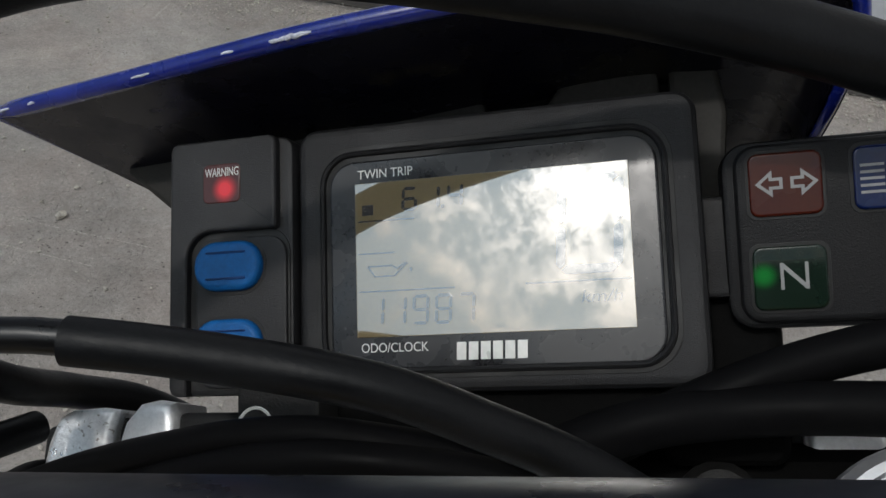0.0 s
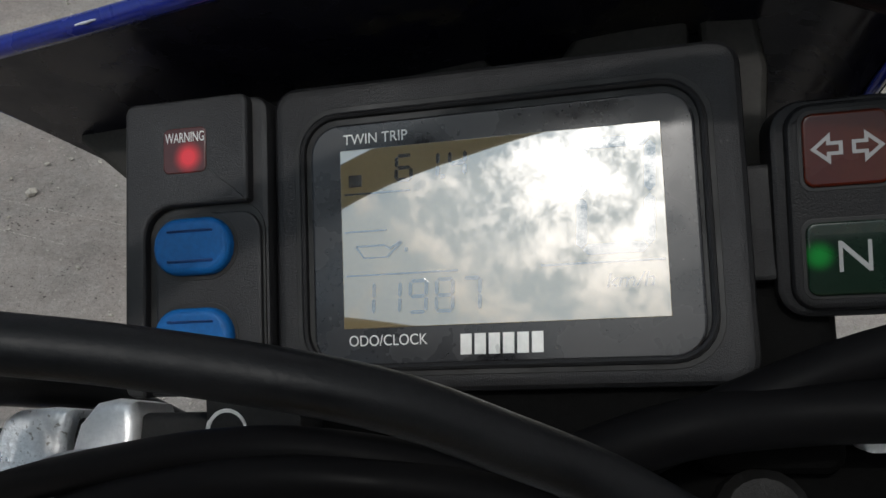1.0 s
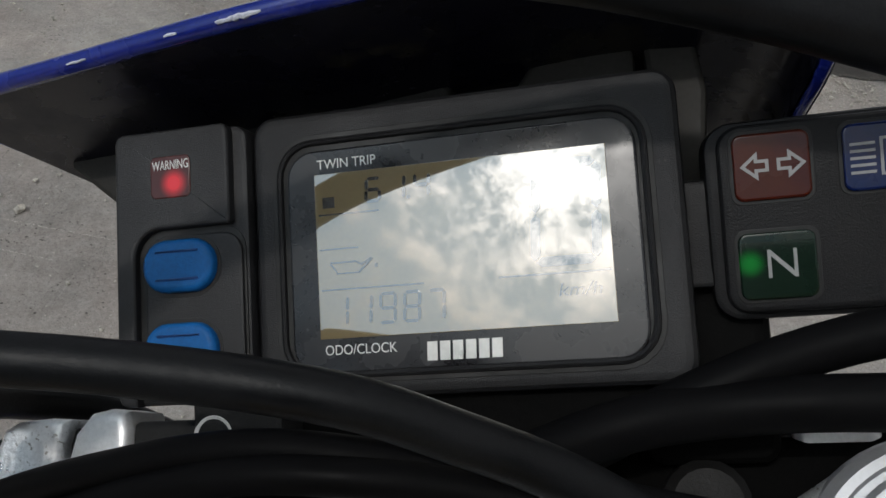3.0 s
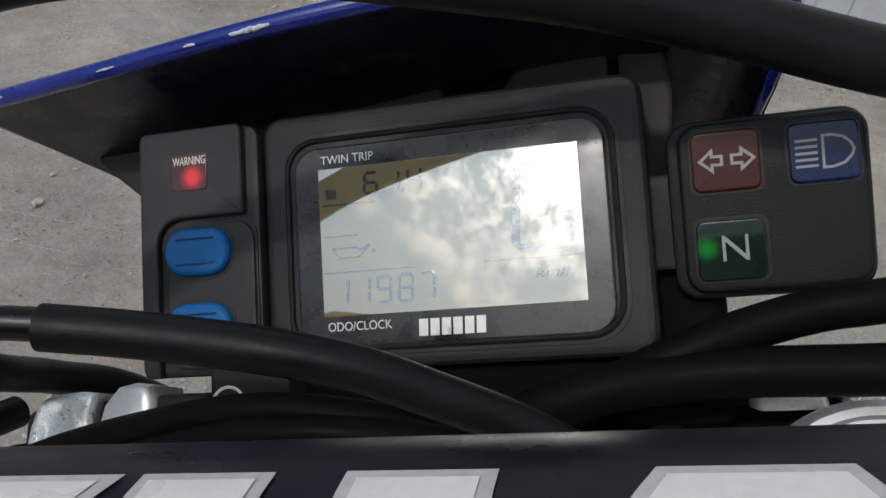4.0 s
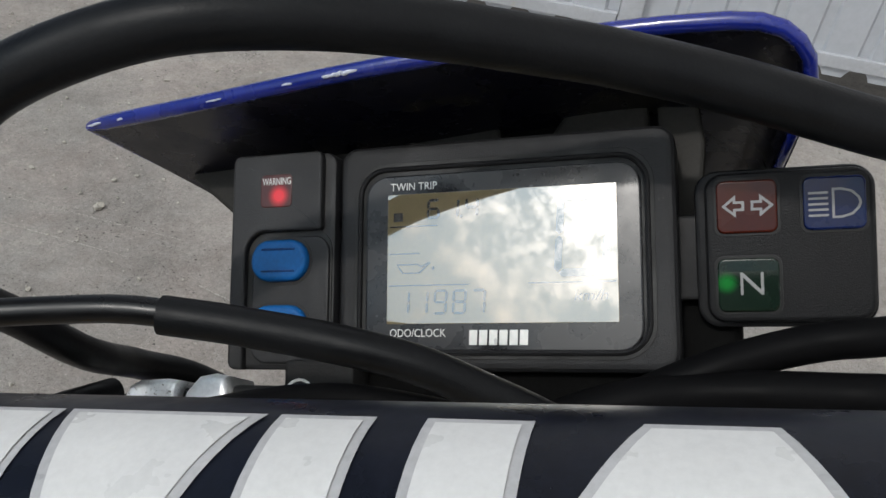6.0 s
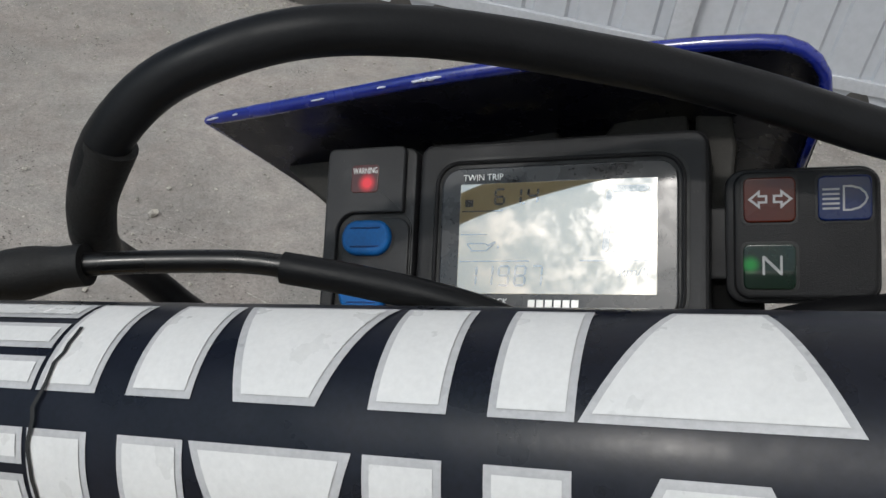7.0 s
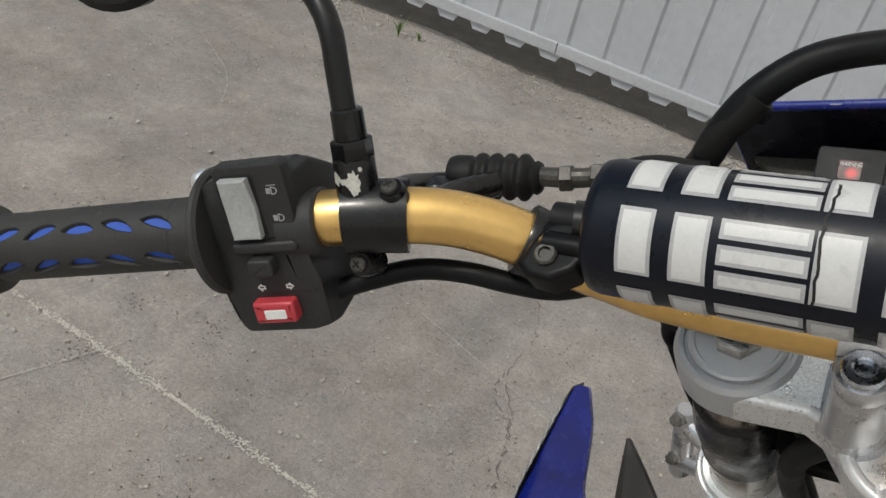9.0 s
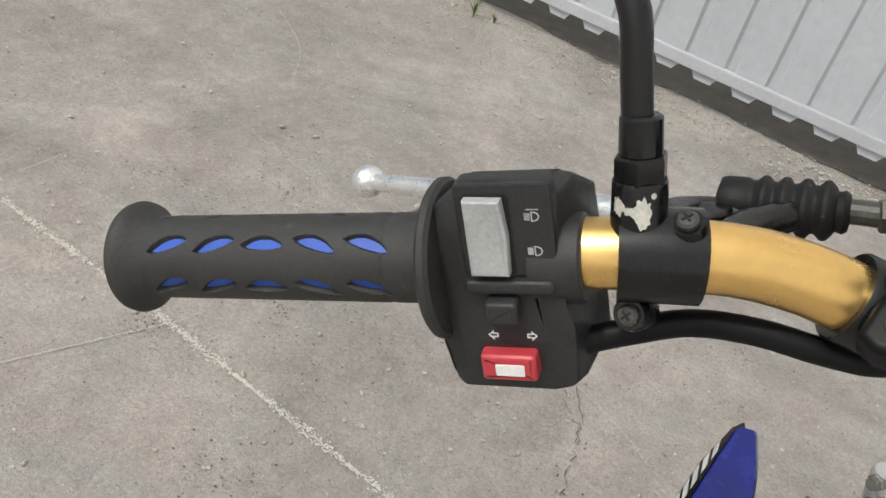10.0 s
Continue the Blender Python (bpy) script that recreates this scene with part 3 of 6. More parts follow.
def weed(x, y, seed, height):
    rnd = random.Random(seed)
    bm = bmesh.new()
    for _ in range(13):
        a, h, lean = rnd.uniform(0, 6.28), height * rnd.uniform(0.45, 1.0), rnd.uniform(0.15, 0.8)
        d = V(math.cos(a), math.sin(a), 0)
        side = d.cross(V(0, 0, 1)) * rnd.uniform(0.0022, 0.004)
        rows = []
        for k in range(6):
            t = k / 5
            q = V(x, y, 0) + d * (lean * h * t * t) + V(0, 0, h * (t - 0.35 * lean * t * t))
            w = math.sin(math.pi * min(0.97, 0.18 + 0.8 * t)) * 1.0
            rows.append((bm.verts.new(q - side * w), bm.verts.new(q + side * w + V(0, 0, 0.0008))))
        for p, q in zip(rows, rows[1:]):
            bm.faces.new((p[0], p[1], q[1], q[0]))
    return bm


for x, y, s, h in ((-1.70, 2.95, 1, 0.12), (-1.62, 2.99, 2, 0.05), (-2.35, 2.97, 3, 0.05)):
    solid("weed", weed(x, y, s, h), M_LEAF, "tuft of green weed growing at the fence foot", "weed", group="weeds at the fence")

# ---- motorcycle ----
AX, AY, AZ = V(0.9465, -0.0137, 0.3224), V(0.0145, 0.9999, 0.0), V(-0.3223, 0.0047, 0.9466)
BIKE = Matrix(((AX.x, AY.x, AZ.x, 0.0), (AX.y, AY.y, AZ.y, 0.13), (AX.z, AY.z, AZ.z, 1.26), (0, 0, 0, 1)))
bike = thing("motorcycle", BIKE, "blue off-road motorcycle with gold handlebar leaning on dusty concrete", "motorcycle")

# instrument panel: u to the right, v up the face, height towards the rider
DN, DV = V(0, -0.72, 0.693).normalized(), V(0, 0.693, 0.72).normalized()
DASH = Matrix(((1, 0, 0, -0.01605), (0, DV.y, DN.y, 0.1557), (0, DV.z, DN.z, -0.0301), (0, 0, 0, 1)))
MM = Matrix.Diagonal((0.001, 0.001, 0.001, 1))
DMM = DASH @ MM

bm = bmesh.new()
plate(bm, rounded(-20.7, -32.5, 71.6, 30.5, 5.0), -14, 0.0, 2.2, DMM, 3)
panel = part("instrument_panel", bm, M_FACE, bike, "black plastic digital instrument panel with worn edges")
bm = bmesh.new()
plate(bm, rounded(-15.6, -29.2, 66.2, 25.0, 9.0), -2, 0.25, 0.1, DMM)
part("groove", bm, M_GROOVE, panel)
bm = bmesh.new()
ring_lip(bm, rounded(-14.4, -28.2, 65.2, 23.9, 8.2), 1.5, 0.2, 1.5, DMM)
part("bezel_ring", bm, M_FACE, panel)
bm = bmesh.new()
plate(bm, rounded(-11.8, -27.2, 63.0, 21.2, 6.0), 0.0, 0.9, 0.5, DMM)
part("window_panel", bm, M_PANEL, panel)
bm = bmesh.new()
plate(bm, box_outline(-5.4, -19.8, 57.0, 15.8), 0.5, 1.05, 0.1, DMM)
lcd = part("display", bm, M_LCD, panel, "glossy amber-brown liquid crystal display reflecting clouds")
at = lambda u, v, h=0.0: DMM @ Matrix.Translation((u, v, h))
letters("TWIN TRIP", 3.0, at(-4.6, 16.9, 0.92), M_WHITE_INK, "lettering", panel, 0.06, width=13.4)
letters("ODO/CLOCK", 3.0, at(-4.4, -23.2, 0.92), M_WHITE_INK, "lettering", panel, 0.06, width=15.9)
for k in range(6):                                    # maker's mark as plain upright blocks
    u = 17.9 + k * 2.72
    bm = bmesh.new()
    flat(bm, [(u, -25.4), (u + 2.15, -25.4), (u + 2.3, -21.5), (u + 0.15, -21.5)], 0.8, 1.02, DMM)
    part("mark_block", bm, M_SILVER_INK, panel)

SEGMENTS = {"0": "abcdef", "1": "bc", "4": "bcfg", "6": "acdefg", "7": "abc", "8": "abcdefg", "9": "abcdfg"}


def digit(ch, u, v, w, h, t, m, low=1.0, high=1.16, slant=0.06):
    """One seven-segment figure from six-sided bars."""
    def bar(x0, y0, x1, y1):
        if abs(x1 - x0) > abs(y1 - y0):
            pts = [(x0, y0), (x0 + t / 2, y0 - t / 2), (x1 - t / 2, y0 - t / 2), (x1, y0), (x1 - t / 2, y0 + t / 2), (x0 + t / 2, y0 + t / 2)]
        else:
            pts = [(x0, y0), (x0 + t / 2, y0 + t / 2), (x0 + t / 2, y1 - t / 2), (x0, y1), (x0 - t / 2, y1 - t / 2), (x0 - t / 2, y0 + t / 2)]
        bm = bmesh.new()
        flat(bm, [(u + x + slant * y, v + y) for x, y in pts], low, high, m)
        part("segment", bm, M_SEG, panel)
    g = t * 0.12
    where = {"a": (g, h, w - g, h), "g": (g, h / 2, w - g, h / 2), "d": (g, 0, w - g, 0),
             "b": (w, h / 2 + g, w, h - g), "c": (w, g, w, h / 2 - g), "f": (0, h / 2 + g, 0, h - g), "e": (0, g, 0, h / 2 - g)}
    for s in SEGMENTS[ch]:
        bar(*where[s])


for text, u, v, w, h, t, gap in (("614", 6.3, 8.9, 3.0, 4.8, 0.75, 5.4), ("11987", -2.4, -17.0, 3.2, 6.0, 0.7, 5.3), ("0", 41.6, -7.0, 12.2, 19.6, 1.9, 0)):
    for k, ch in enumerate(text):
        digit(ch, u + k * gap, v, w, h, t, DMM)
bm = bmesh.new()
flat(bm, box_outline(15.4, 8.6, 16.1, 9.3), 1.0, 1.16, DMM)
part("decimal_point", bm, M_SEG, panel)
for u0, v, u1 in ((-4.6, 6.6, 9.0), (-4.6, -0.9, 4.0), (-4.6, -9.6, 18.0), (34.0, -9.6, 56.4)):
    bm = bmesh.new()
    flat(bm, box_outline(u0, v, u1, v + 0.35), 1.0, 1.16, DMM)
    part("display_rule", bm, M_SEG, panel)
bm = bmesh.new()
flat(bm, box_outline(-3.6, 8.2, -0.9, 10.6), 1.0, 1.16, DMM)
part("display_icon", bm, M_SEG, panel)
bm = bmesh.new()                                      # oil can
flat(bm, [(-1.0, -6.2), (4.2, -6.2), (4.2, -5.9), (-1.0, -5.9)], 1.0, 1.16, DMM)
flat(bm, [(-1.0, -6.0), (-0.6, -6.0), (-2.2, -3.6), (-2.6, -3.9)], 1.0, 1.16, DMM)
flat(bm, [(-2.4, -3.9), (3.2, -3.9), (3.2, -3.5), (-2.4, -3.5)], 1.0, 1.16, DMM)
flat(bm, [(4.2, -6.1), (7.2, -3.4), (6.9, -3.1), (3.9, -5.8)], 1.0, 1.16, DMM)
flat(bm, [(3.0, -3.7), (4.6, -4.6), (6.9, -3.4), (6.7, -3.0), (4.6, -4.1), (3.2, -3.4)], 1.0, 1.16, DMM)
flat(bm, box_outline(7.6, -5.2, 8.2, -4.4), 1.0, 1.16, DMM)
part("display_icon", bm, M_SEG, panel)
letters("km/h", 3.6, at(45.8, -14.0, 1.08), M_SEG, "lettering", panel, 0.06, shear=0.2, width=8.6)

# left button unit, a little prouder than the panel
LU = DMM @ Matrix.Translation((0.7, 0.0, 2.8))
bm = bmesh.new()
plate(bm, rounded(-53.6, -32.3, -21.6, 29.2, 3.5), -17, -1.2, 1.2, LU)
buttons = part("button_unit", bm, M_UNIT, bike, "black plastic button unit with warning lamp")
bm = bmesh.new()                                      # raised cover with the lamp and a strip down the outer side
corner = [(-42.6 - 6.2 * math.sin(a), 0.6 + 6.2 * math.cos(a)) for a in (math.pi / 2 * (6 - k) / 6 for k in range(7))]
plate(bm, [(-53.6, 27.4), (-53.6, -30.3), (-52.9, -31.7), (-51.6, -32.3), (-48.8, -32.3)] + corner + [(-25.6, 6.8), (-25.0, 7.4), (-25.0, 27.6), (-25.6, 28.9), (-26.8, 29.4), (-51.6, 29.4), (-53.0, 28.8)], -4, 1.2, 0.9, LU, 3)
part("lamp_cover", bm, M_UNIT, buttons)
bm = bmesh.new()
plate(bm, rounded(-48.9, -31.0, -22.4, 6.9, 5.6), -3, -0.9, 0.1, LU)
part("groove", bm, M_GROOVE, buttons)
bm = bmesh.new()
plate(bm, rounded(-47.0, -30.5, -22.9, 5.2, 4.8), -3, 0.0, 0.6, LU)
part("button_plate", bm, M_UNIT, buttons)
for v in (-1.7, -20.2):
    bm = bmesh.new()
    plate(bm, rounded(-47.2, v - 6.9, -28.0, v + 6.9, 6.6), -1, 0.15, 0.05, LU)
    part("groove", bm, M_GROOVE, buttons)
    bm = bmesh.new()
    plate(bm, rounded(-46.4, v - 5.9, -28.8, v + 5.9, 5.6), -1, 2.4, 1.4, LU, 4)
    b = part("button", bm, M_BUTTON, buttons, "blue rubber push button")
    for dv in (-3.4, 2.8):
        bm = bmesh.new()
        plate(bm, rounded(-42.9, v + dv, -32.3, v + dv + 0.6, 0.3, 2), 2.0, 2.6, 0.2, LU)
        part("rib", bm, M_BUTTON_LINE, b)
letters("WARNING", 3.0, LU @ Matrix.Translation((-43.6, 20.1, 1.5)), M_WHITE_INK, "lettering", buttons, 0.05, width=9.0)
bm = bmesh.new()
plate(bm, rounded(-44.2, 13.6, -34.2, 23.2, 1.4, 4), 0.5, 1.45, 0.3, LU)
warn = part("warning_lens", bm, glow_mat("warning_lens_lit", (0.085, 0.030, 0.028), LU @ V(-38.3, 16.9, 1.4), 0.0042, (1.0, 0.03, 0.05), 1.2), buttons, "translucent red warning lens, lit")
# indicator panel
IND = DMM @ Matrix.Translation((-0.3, 9.0, -2.4)) @ Matrix.Rotation(radians(9.0), 4, "X") @ Matrix.Translation((0, -9.0, 0))      # set lower and leaning back
bm = bmesh.new()
plate(bm, rounded(76.0, -21.6, 117.4, 17.6, 5.5), -16, -1.5, 1.0, IND)
indicator = part("indicator_panel", bm, M_BLACK, bike, "black plastic indicator lamp panel")
bm = bmesh.new()
plate(bm, rounded(78.4, -20.2, 116.8, 16.8, 4.5), -3, 0.4, 1.2, IND, 3)
part("panel_face", bm, M_BLACK, indicator)
for u0, v0, u1, v1, material, label in ((81.2, 1.9, 95.3, 14.9, M_RED_LENS, "dark red turn signal lens"), (101.0, 2.0, 114.9, 14.8, M_BLUE_LENS, "dark blue high beam lens"),
                                        (81.0, -17.4, 95.3, -4.3, glow_mat("green_lens_lit", (0.006, 0.016, 0.010), IND @ V(83.0, -10.2, 1.3), 0.0036, (0.01, 0.50, 0.06), 0.50), "dark green neutral lens, lit")):
    bm = bmesh.new()
    plate(bm, rounded(u0 - 0.7, v0 - 0.7, u1 + 0.7, v1 + 0.7, 2.2, 4), -1, 0.55, 0.1, IND)
    part("groove", bm, M_GROOVE, indicator)
    bm = bmesh.new()
    plate(bm, rounded(u0, v0, u1, v1, 1.8, 4), -1, 1.3, 0.5, IND, 3)
    part("lens", bm, material, indicator, label)


def arrow(bm, u, v, s, m):
    """An outlined block arrow, pointing along s (+1 right, -1 left)."""
    pts = [(u, v - 1.2), (u + s * 2.0, v - 1.2), (u + s * 2.0, v - 2.8), (u + s * 5.3, v), (u + s * 2.0, v + 2.8), (u + s * 2.0, v + 1.2), (u, v + 1.2)]
    outline_ring(bm, pts if s > 0 else pts[::-1], 0.62, 1.2, 1.42, m)


for u, s in ((87.7, -1), (89.2, 1)):
    bm = bmesh.new()
    arrow(bm, u, 8.6, s, IND)
    part("arrow_mark", bm, M_LENS_INK, indicator)
for k in range(5):
    bm = bmesh.new()
    flat(bm, box_outline(102.2, 5.2 + k * 1.35, 106.6, 5.75 + k * 1.35), 1.2, 1.42, IND)
    part("beam_bar", bm, M_LENS_INK, indicator)
bm = bmesh.new()
outline_ring(bm, [(107.4, 4.7), (109.6, 4.7), (111.9, 5.4), (113.4, 6.9), (113.9, 8.3), (113.4, 9.7), (111.9, 11.2), (109.6, 11.9), (107.4, 11.9)], 0.55, 1.2, 1.42, IND)
part("high_beam_mark", bm, M_LENS_INK, indicator)
bm = bmesh.new()                                      # the letter N in thin strokes
flat(bm, [(86.2, -13.2), (86.85, -13.2), (86.85, -8.9), (91.0, -13.2), (91.6, -13.2), (91.6, -7.7), (90.95, -7.7), (90.95, -12.0), (86.8, -7.7), (86.2, -7.7)], 1.2, 1.42, IND)
part("lettering", bm, M_LENS_INK, indicator)
bm = bmesh.new()                                      # stay between the two units
plate(bm, box_outline(60.0, -14.0, 84.0, 8.0), -15, -8, 1.0, DMM)
part("bracket", bm, M_BLACK, indicator)


def fairing():
    """Bowl-shaped headlight shell behind the panel, 3 mm thick: dark inside, blue outside and on its rim."""
    top = spline([(-0.112, 0.172, 0.0072), (-0.070, 0.168, 0.0125), (-0.024, 0.1655, 0.0178), (0.010, 0.168, 0.0188), (0.042, 0.172, 0.0183), (0.0610, 0.172, 0.0180), (0.0755, 0.172, 0.0166), (0.0830, 0.172, 0.0115), (0.0853, 0.174, 0.0015), (0.0815, 0.180, -0.0175)], 0.006)
    rows = []
    for k, q in enumerate(top):
        t = k / (len(top) - 1)
        line = []
        for j in range(11):
            s = j / 10
            x = q.x + (0.005 - q.x) * 0.36 * s
            y = q.y + 0.075 * math.sin(s * 1.9) + 0.03 * s * math.sin(math.pi * t)
            z = q.z - 0.20 * s
            line.append(V(x, y, z))
        rows.append(line)
    inner, outer, rim = bmesh.new(), bmesh.new(), bmesh.new()
    out_rows = []
    for k, line in enumerate(rows):
        o = []
        for j, q in enumerate(line):
            a = line[min(j + 1, 10)] - line[max(j - 1, 0)]
            b = rows[min(k + 1, len(rows) - 1)][j] - rows[max(k - 1, 0)][j]
            o.append(q + b.cross(a).normalized() * 0.0032)
        out_rows.append(o)
    for target, grid in ((inner, rows), (outer, out_rows)):
        vs = [[target.verts.new(q) for q in line] for line in grid]
        for p, q in zip(vs, vs[1:]):
            for j in range(10):
                target.faces.new((p[j], p[j + 1], q[j + 1], q[j]))
    edge = [(line[0] + o[0]) / 2 for line, o in zip(rows, out_rows)]
    left = [(a + b) / 2 for a, b in zip(rows[0], out_rows[0])]
    right = [(a + b) / 2 for a, b in zip(rows[-1], out_rows[-1])]
    tube(rim, left[2:0:-1] + edge + right[1:], lambda t: (0.0013 + 0.0010 * min(1.0, t * 14)) * (1.0 if t < 0.64 else max(0.5, 1.0 - (t - 0.64) * 3)), 10)
    return inner, outer, rim


inner, outer, rim = fairing()
shell = part("headlight_fairing", outer, M_BLUE, bike, "glossy dark blue headlight fairing, black inside", 60)
part("lining", inner, M_SHELL, shell, "matt black inner side of the fairing", 60)
# dark plate added so that the gaps between the covers look shaded
bm = bmesh.new()
plate(bm, [(-60, 8), (72, 8), (72, 40), (40, 42), (-24, 42), (-60, 40)], -29, -26.5, 0.8, DMM)
part("cover_back", bm, M_DARK, shell, "dark back behind the inner covers")
for outline in ([(-84, 30), (-84.5, 35.5), (-82.5, 39.0), (-78.5, 41.5), (-70.9, 44.4), (-55.2, 47.6), (-40.0, 48.2), (-30.6, 47.9), (-28.9, 44.1), (-28.0, 38.1), (-28.0, 12), (-62, 12)],
                [(-25.4, 12), (-25.6, 39.5), (-24.2, 43.7), (-18.1, 45.9), (-4.0, 46.6), (9.5, 45.2), (16.9, 42.6), (21.3, 38.0), (24, 12)],
                [(34, 12), (36.8, 36.4), (40.5, 41.5), (47.4, 45.5), (57.0, 48.0), (62.6, 48.2), (64.0, 39.4), (62.6, 12)],
                [(67, 8), (66.0, 43.9), (77.2, 43.2), (79.0, 30.0), (77.0, 8)]):
    bm = bmesh.new()
    plate(bm, list(reversed(outline)) if outline[0][0] < outline[-1][0] else outline, -26, -21.5, 1.2, DMM)
    part("inner_cover", bm, M_COVER, shell, "dusty black plastic inner cover", 40)
part("rim", rim, M_BLUE, shell, "chipped glossy blue edge of the fairing", 60)

rnd = random.Random(15)
edge = spline([(-0.112, 0.172, 0.0072), (-0.070, 0.168, 0.0125), (-0.024, 0.1655, 0.0178), (0.010, 0.168, 0.0188)], 0.001)
for x0, long, thick in ((-0.0235, 0.0046, 0.00055), (-0.0280, 0.0020, 0.0004), (-0.1085, 0.0026, 0.0003), (-0.0980, 0.0016, 0.0003), (-0.0640, 0.0030, 0.0002), (-0.0400, 0.0018, 0.0003)):
    near = [q for q in edge if abs(q.x - x0) < long]
    if len(near) > 2:
        bm = bmesh.new()
        tube(bm, [q + V(0, -0.0009 + rnd.uniform(-0.0004, 0.0004), 0.0019) for q in near], lambda t: thick * math.sin(0.3 + 2.5 * t) + 0.0001, 7)
        part("paint_chip", bm, M_SCUFFED, shell)

# handlebar
bar_line = [(-0.236, -0.0074, 0.0091), (-0.2128, -0.0003, 0.0113), (-0.194, 0.0085, 0.0112), (-0.177, 0.0185, 0.0085), (-0.161, 0.0265, 0.0030), (-0.1475, 0.0325, -0.0040), (-0.134, 0.0395, -0.0125),
            (-0.120, 0.0470, -0.0205), (-0.108, 0.0525, -0.0270), (-0.094, 0.0585, -0.0320), (-0.075, 0.0620, -0.0352), (-0.055, 0.0635, -0.0365), (0.0055, 0.0640, -0.0370)]
mirror_x = lambda p: (0.011 - p[0], p[1], p[2])
bar_line = bar_line + [mirror_x(p) for p in reversed(bar_line[:-1])] + [mirror_x((-0.366, -0.046, -0.004))]
bm = bmesh.new()
tube(bm, spline(bar_line, 0.004), 0.0106, 28)
handlebar = part("handlebar", bm, M_GOLD, bike, "gold anodised tubular handlebar", 60)
bm = bmesh.new()
tube(bm, [V(-0.138, 0.0310, 0.0085), V(0.149, 0.0310, 0.0085)], 0.0062, 16)
part("crossbar", bm, M_BLACK, handlebar)

# pad round the crossbar
PC = V(0, 0.0324, 0.0078)
PAD0, PAD1, PR = -0.1215, 0.1325, 0.0240
bm = bmesh.new()
lathe(bm, V(PAD0, PC.y, PC.z), (1, 0, 0), [(0.0075, 0.004), (0.0120, 0.0005), (0.0205, 0.0), (0.0232, 0.0016), (PR, 0.005), (PR + 0.00008, 0.06), (PR, 0.13), (PR + 0.00008, 0.20),
      (PR, PAD1 - PAD0 - 0.005), (0.0232, PAD1 - PAD0 - 0.0016), (0.0205, PAD1 - PAD0), (0.0075, PAD1 - PAD0 - 0.003)], 64)
pad = part("bar_pad", bm, M_PAD, bike, "round black vinyl crossbar pad with white printed blocks", 50)


def wrap(bm, outline, lift, step=0.0025):
    """Lays a flat outline (length along the bar, angle) on the round pad."""
    tmp = bmesh.new()
    face = tmp.faces.new([tmp.verts.new((x, a, 0)) for x, a in outline])
    tris = bmesh.ops.triangulate(tmp, faces=[face])["faces"]
    for _ in range(3):
        bmesh.ops.subdivide_edges(tmp, edges=[e for e in tmp.edges if abs(e.verts[0].co.y - e.verts[1].co.y) > step], cuts=1, use_grid_fill=False)
        bmesh.ops.triangulate(tmp, faces=tmp.faces[:])
    index = {}
    for v in tmp.verts:
        a = v.co.y / PR
        index[v] = bm.verts.new((v.co.x, PC.y - math.cos(a) * (PR + lift), PC.z + math.sin(a) * (PR + lift)))
    for f in tmp.faces:
        bm.faces.new([index[v] for v in f.verts])
    tmp.free()


def block(x0, x1, lean0, lean1, a0, a1):
    """A plain four-sided print block; lean shifts its upper corners."""
    return [(x0, a0), (x1, a0), (x1 + lean1, a1), (x0 + lean0, a1)]


# maker's name as plain bars: left end, right end, lean of the upper corners and how the space is split, in millimetres
BLOCKS = ((-108.0, -79.1, 0, 0, "two"), (-76.4, -50.3, 0, 0, "rows"), (-49.3, -17.2, 0, 0, "two"), (-16.1, 12.4, 0, 0, "wedge"), (14.2, 44.9, 0, 0, "two"), (45.4, 80.6, 11.0, -11.0, "solid"), (87.4, 113.0, 0, 0, "rows"))
for row in (-0.0038, 0.0250, -0.0326):
    for x0, x1, l0, l1, split in BLOCKS:
        w, tall = x1 - x0, 0.0224
        if split == "two":
            spans = [(x0, x0 + w * 0.40, 0, 1), (x1 - w * 0.40, x1, 0, 1)]
        elif split == "rows":
            spans = [(x0, x1, 0, 0.28), (x0, x1, 0.36, 0.64), (x0, x1, 0.72, 1)]
        elif split == "wedge":                        # broad above, narrow below
            x0, x1, l0, l1 = x0 + 7.0, x1 - 7.0, -7.0, 7.0
            spans = [(x0, x1, 0, 1)]
        else:
            spans = [(x0, x1, 0, 1)]
        for a, b, low, high in spans:
            lo, hi = row + tall * low, row + tall * high
            bm = bmesh.new()
            wrap(bm, block(a / 1000, b / 1000, l0 / 1000, l1 / 1000, lo, hi), 0.00025)
            border = part("print_bar", bm, M_PAD_GREY, pad)
            bm = bmesh.new()
            e = 1.25
            wrap(bm, block((a + e * (1.5 if l0 > 0 else 1)) / 1000, (b - e * (1.5 if l0 > 0 else 1)) / 1000, l0 / 1000 * 0.9, l1 / 1000 * 0.9, lo + e / 1000, hi - e / 1000), 0.00045)
            part("print_face", bm, M_PAD_WHITE, border)
# worn split where the pad's cover is joined
bm = bmesh.new()
rnd = random.Random(21)
seam = [(-48.0 + rnd.uniform(-0.5, 0.5) + (1.2 if k > 14 else 0), -0.004 + 0.0020 * k) for k in range(22)]
wrap(bm, [((x - 0.45) / 1000, a) for x, a in seam] + [((x + 0.45) / 1000, a) for x, a in reversed(seam)], 0.0007)
part("cover_seam", bm, M_GROOVE, pad)

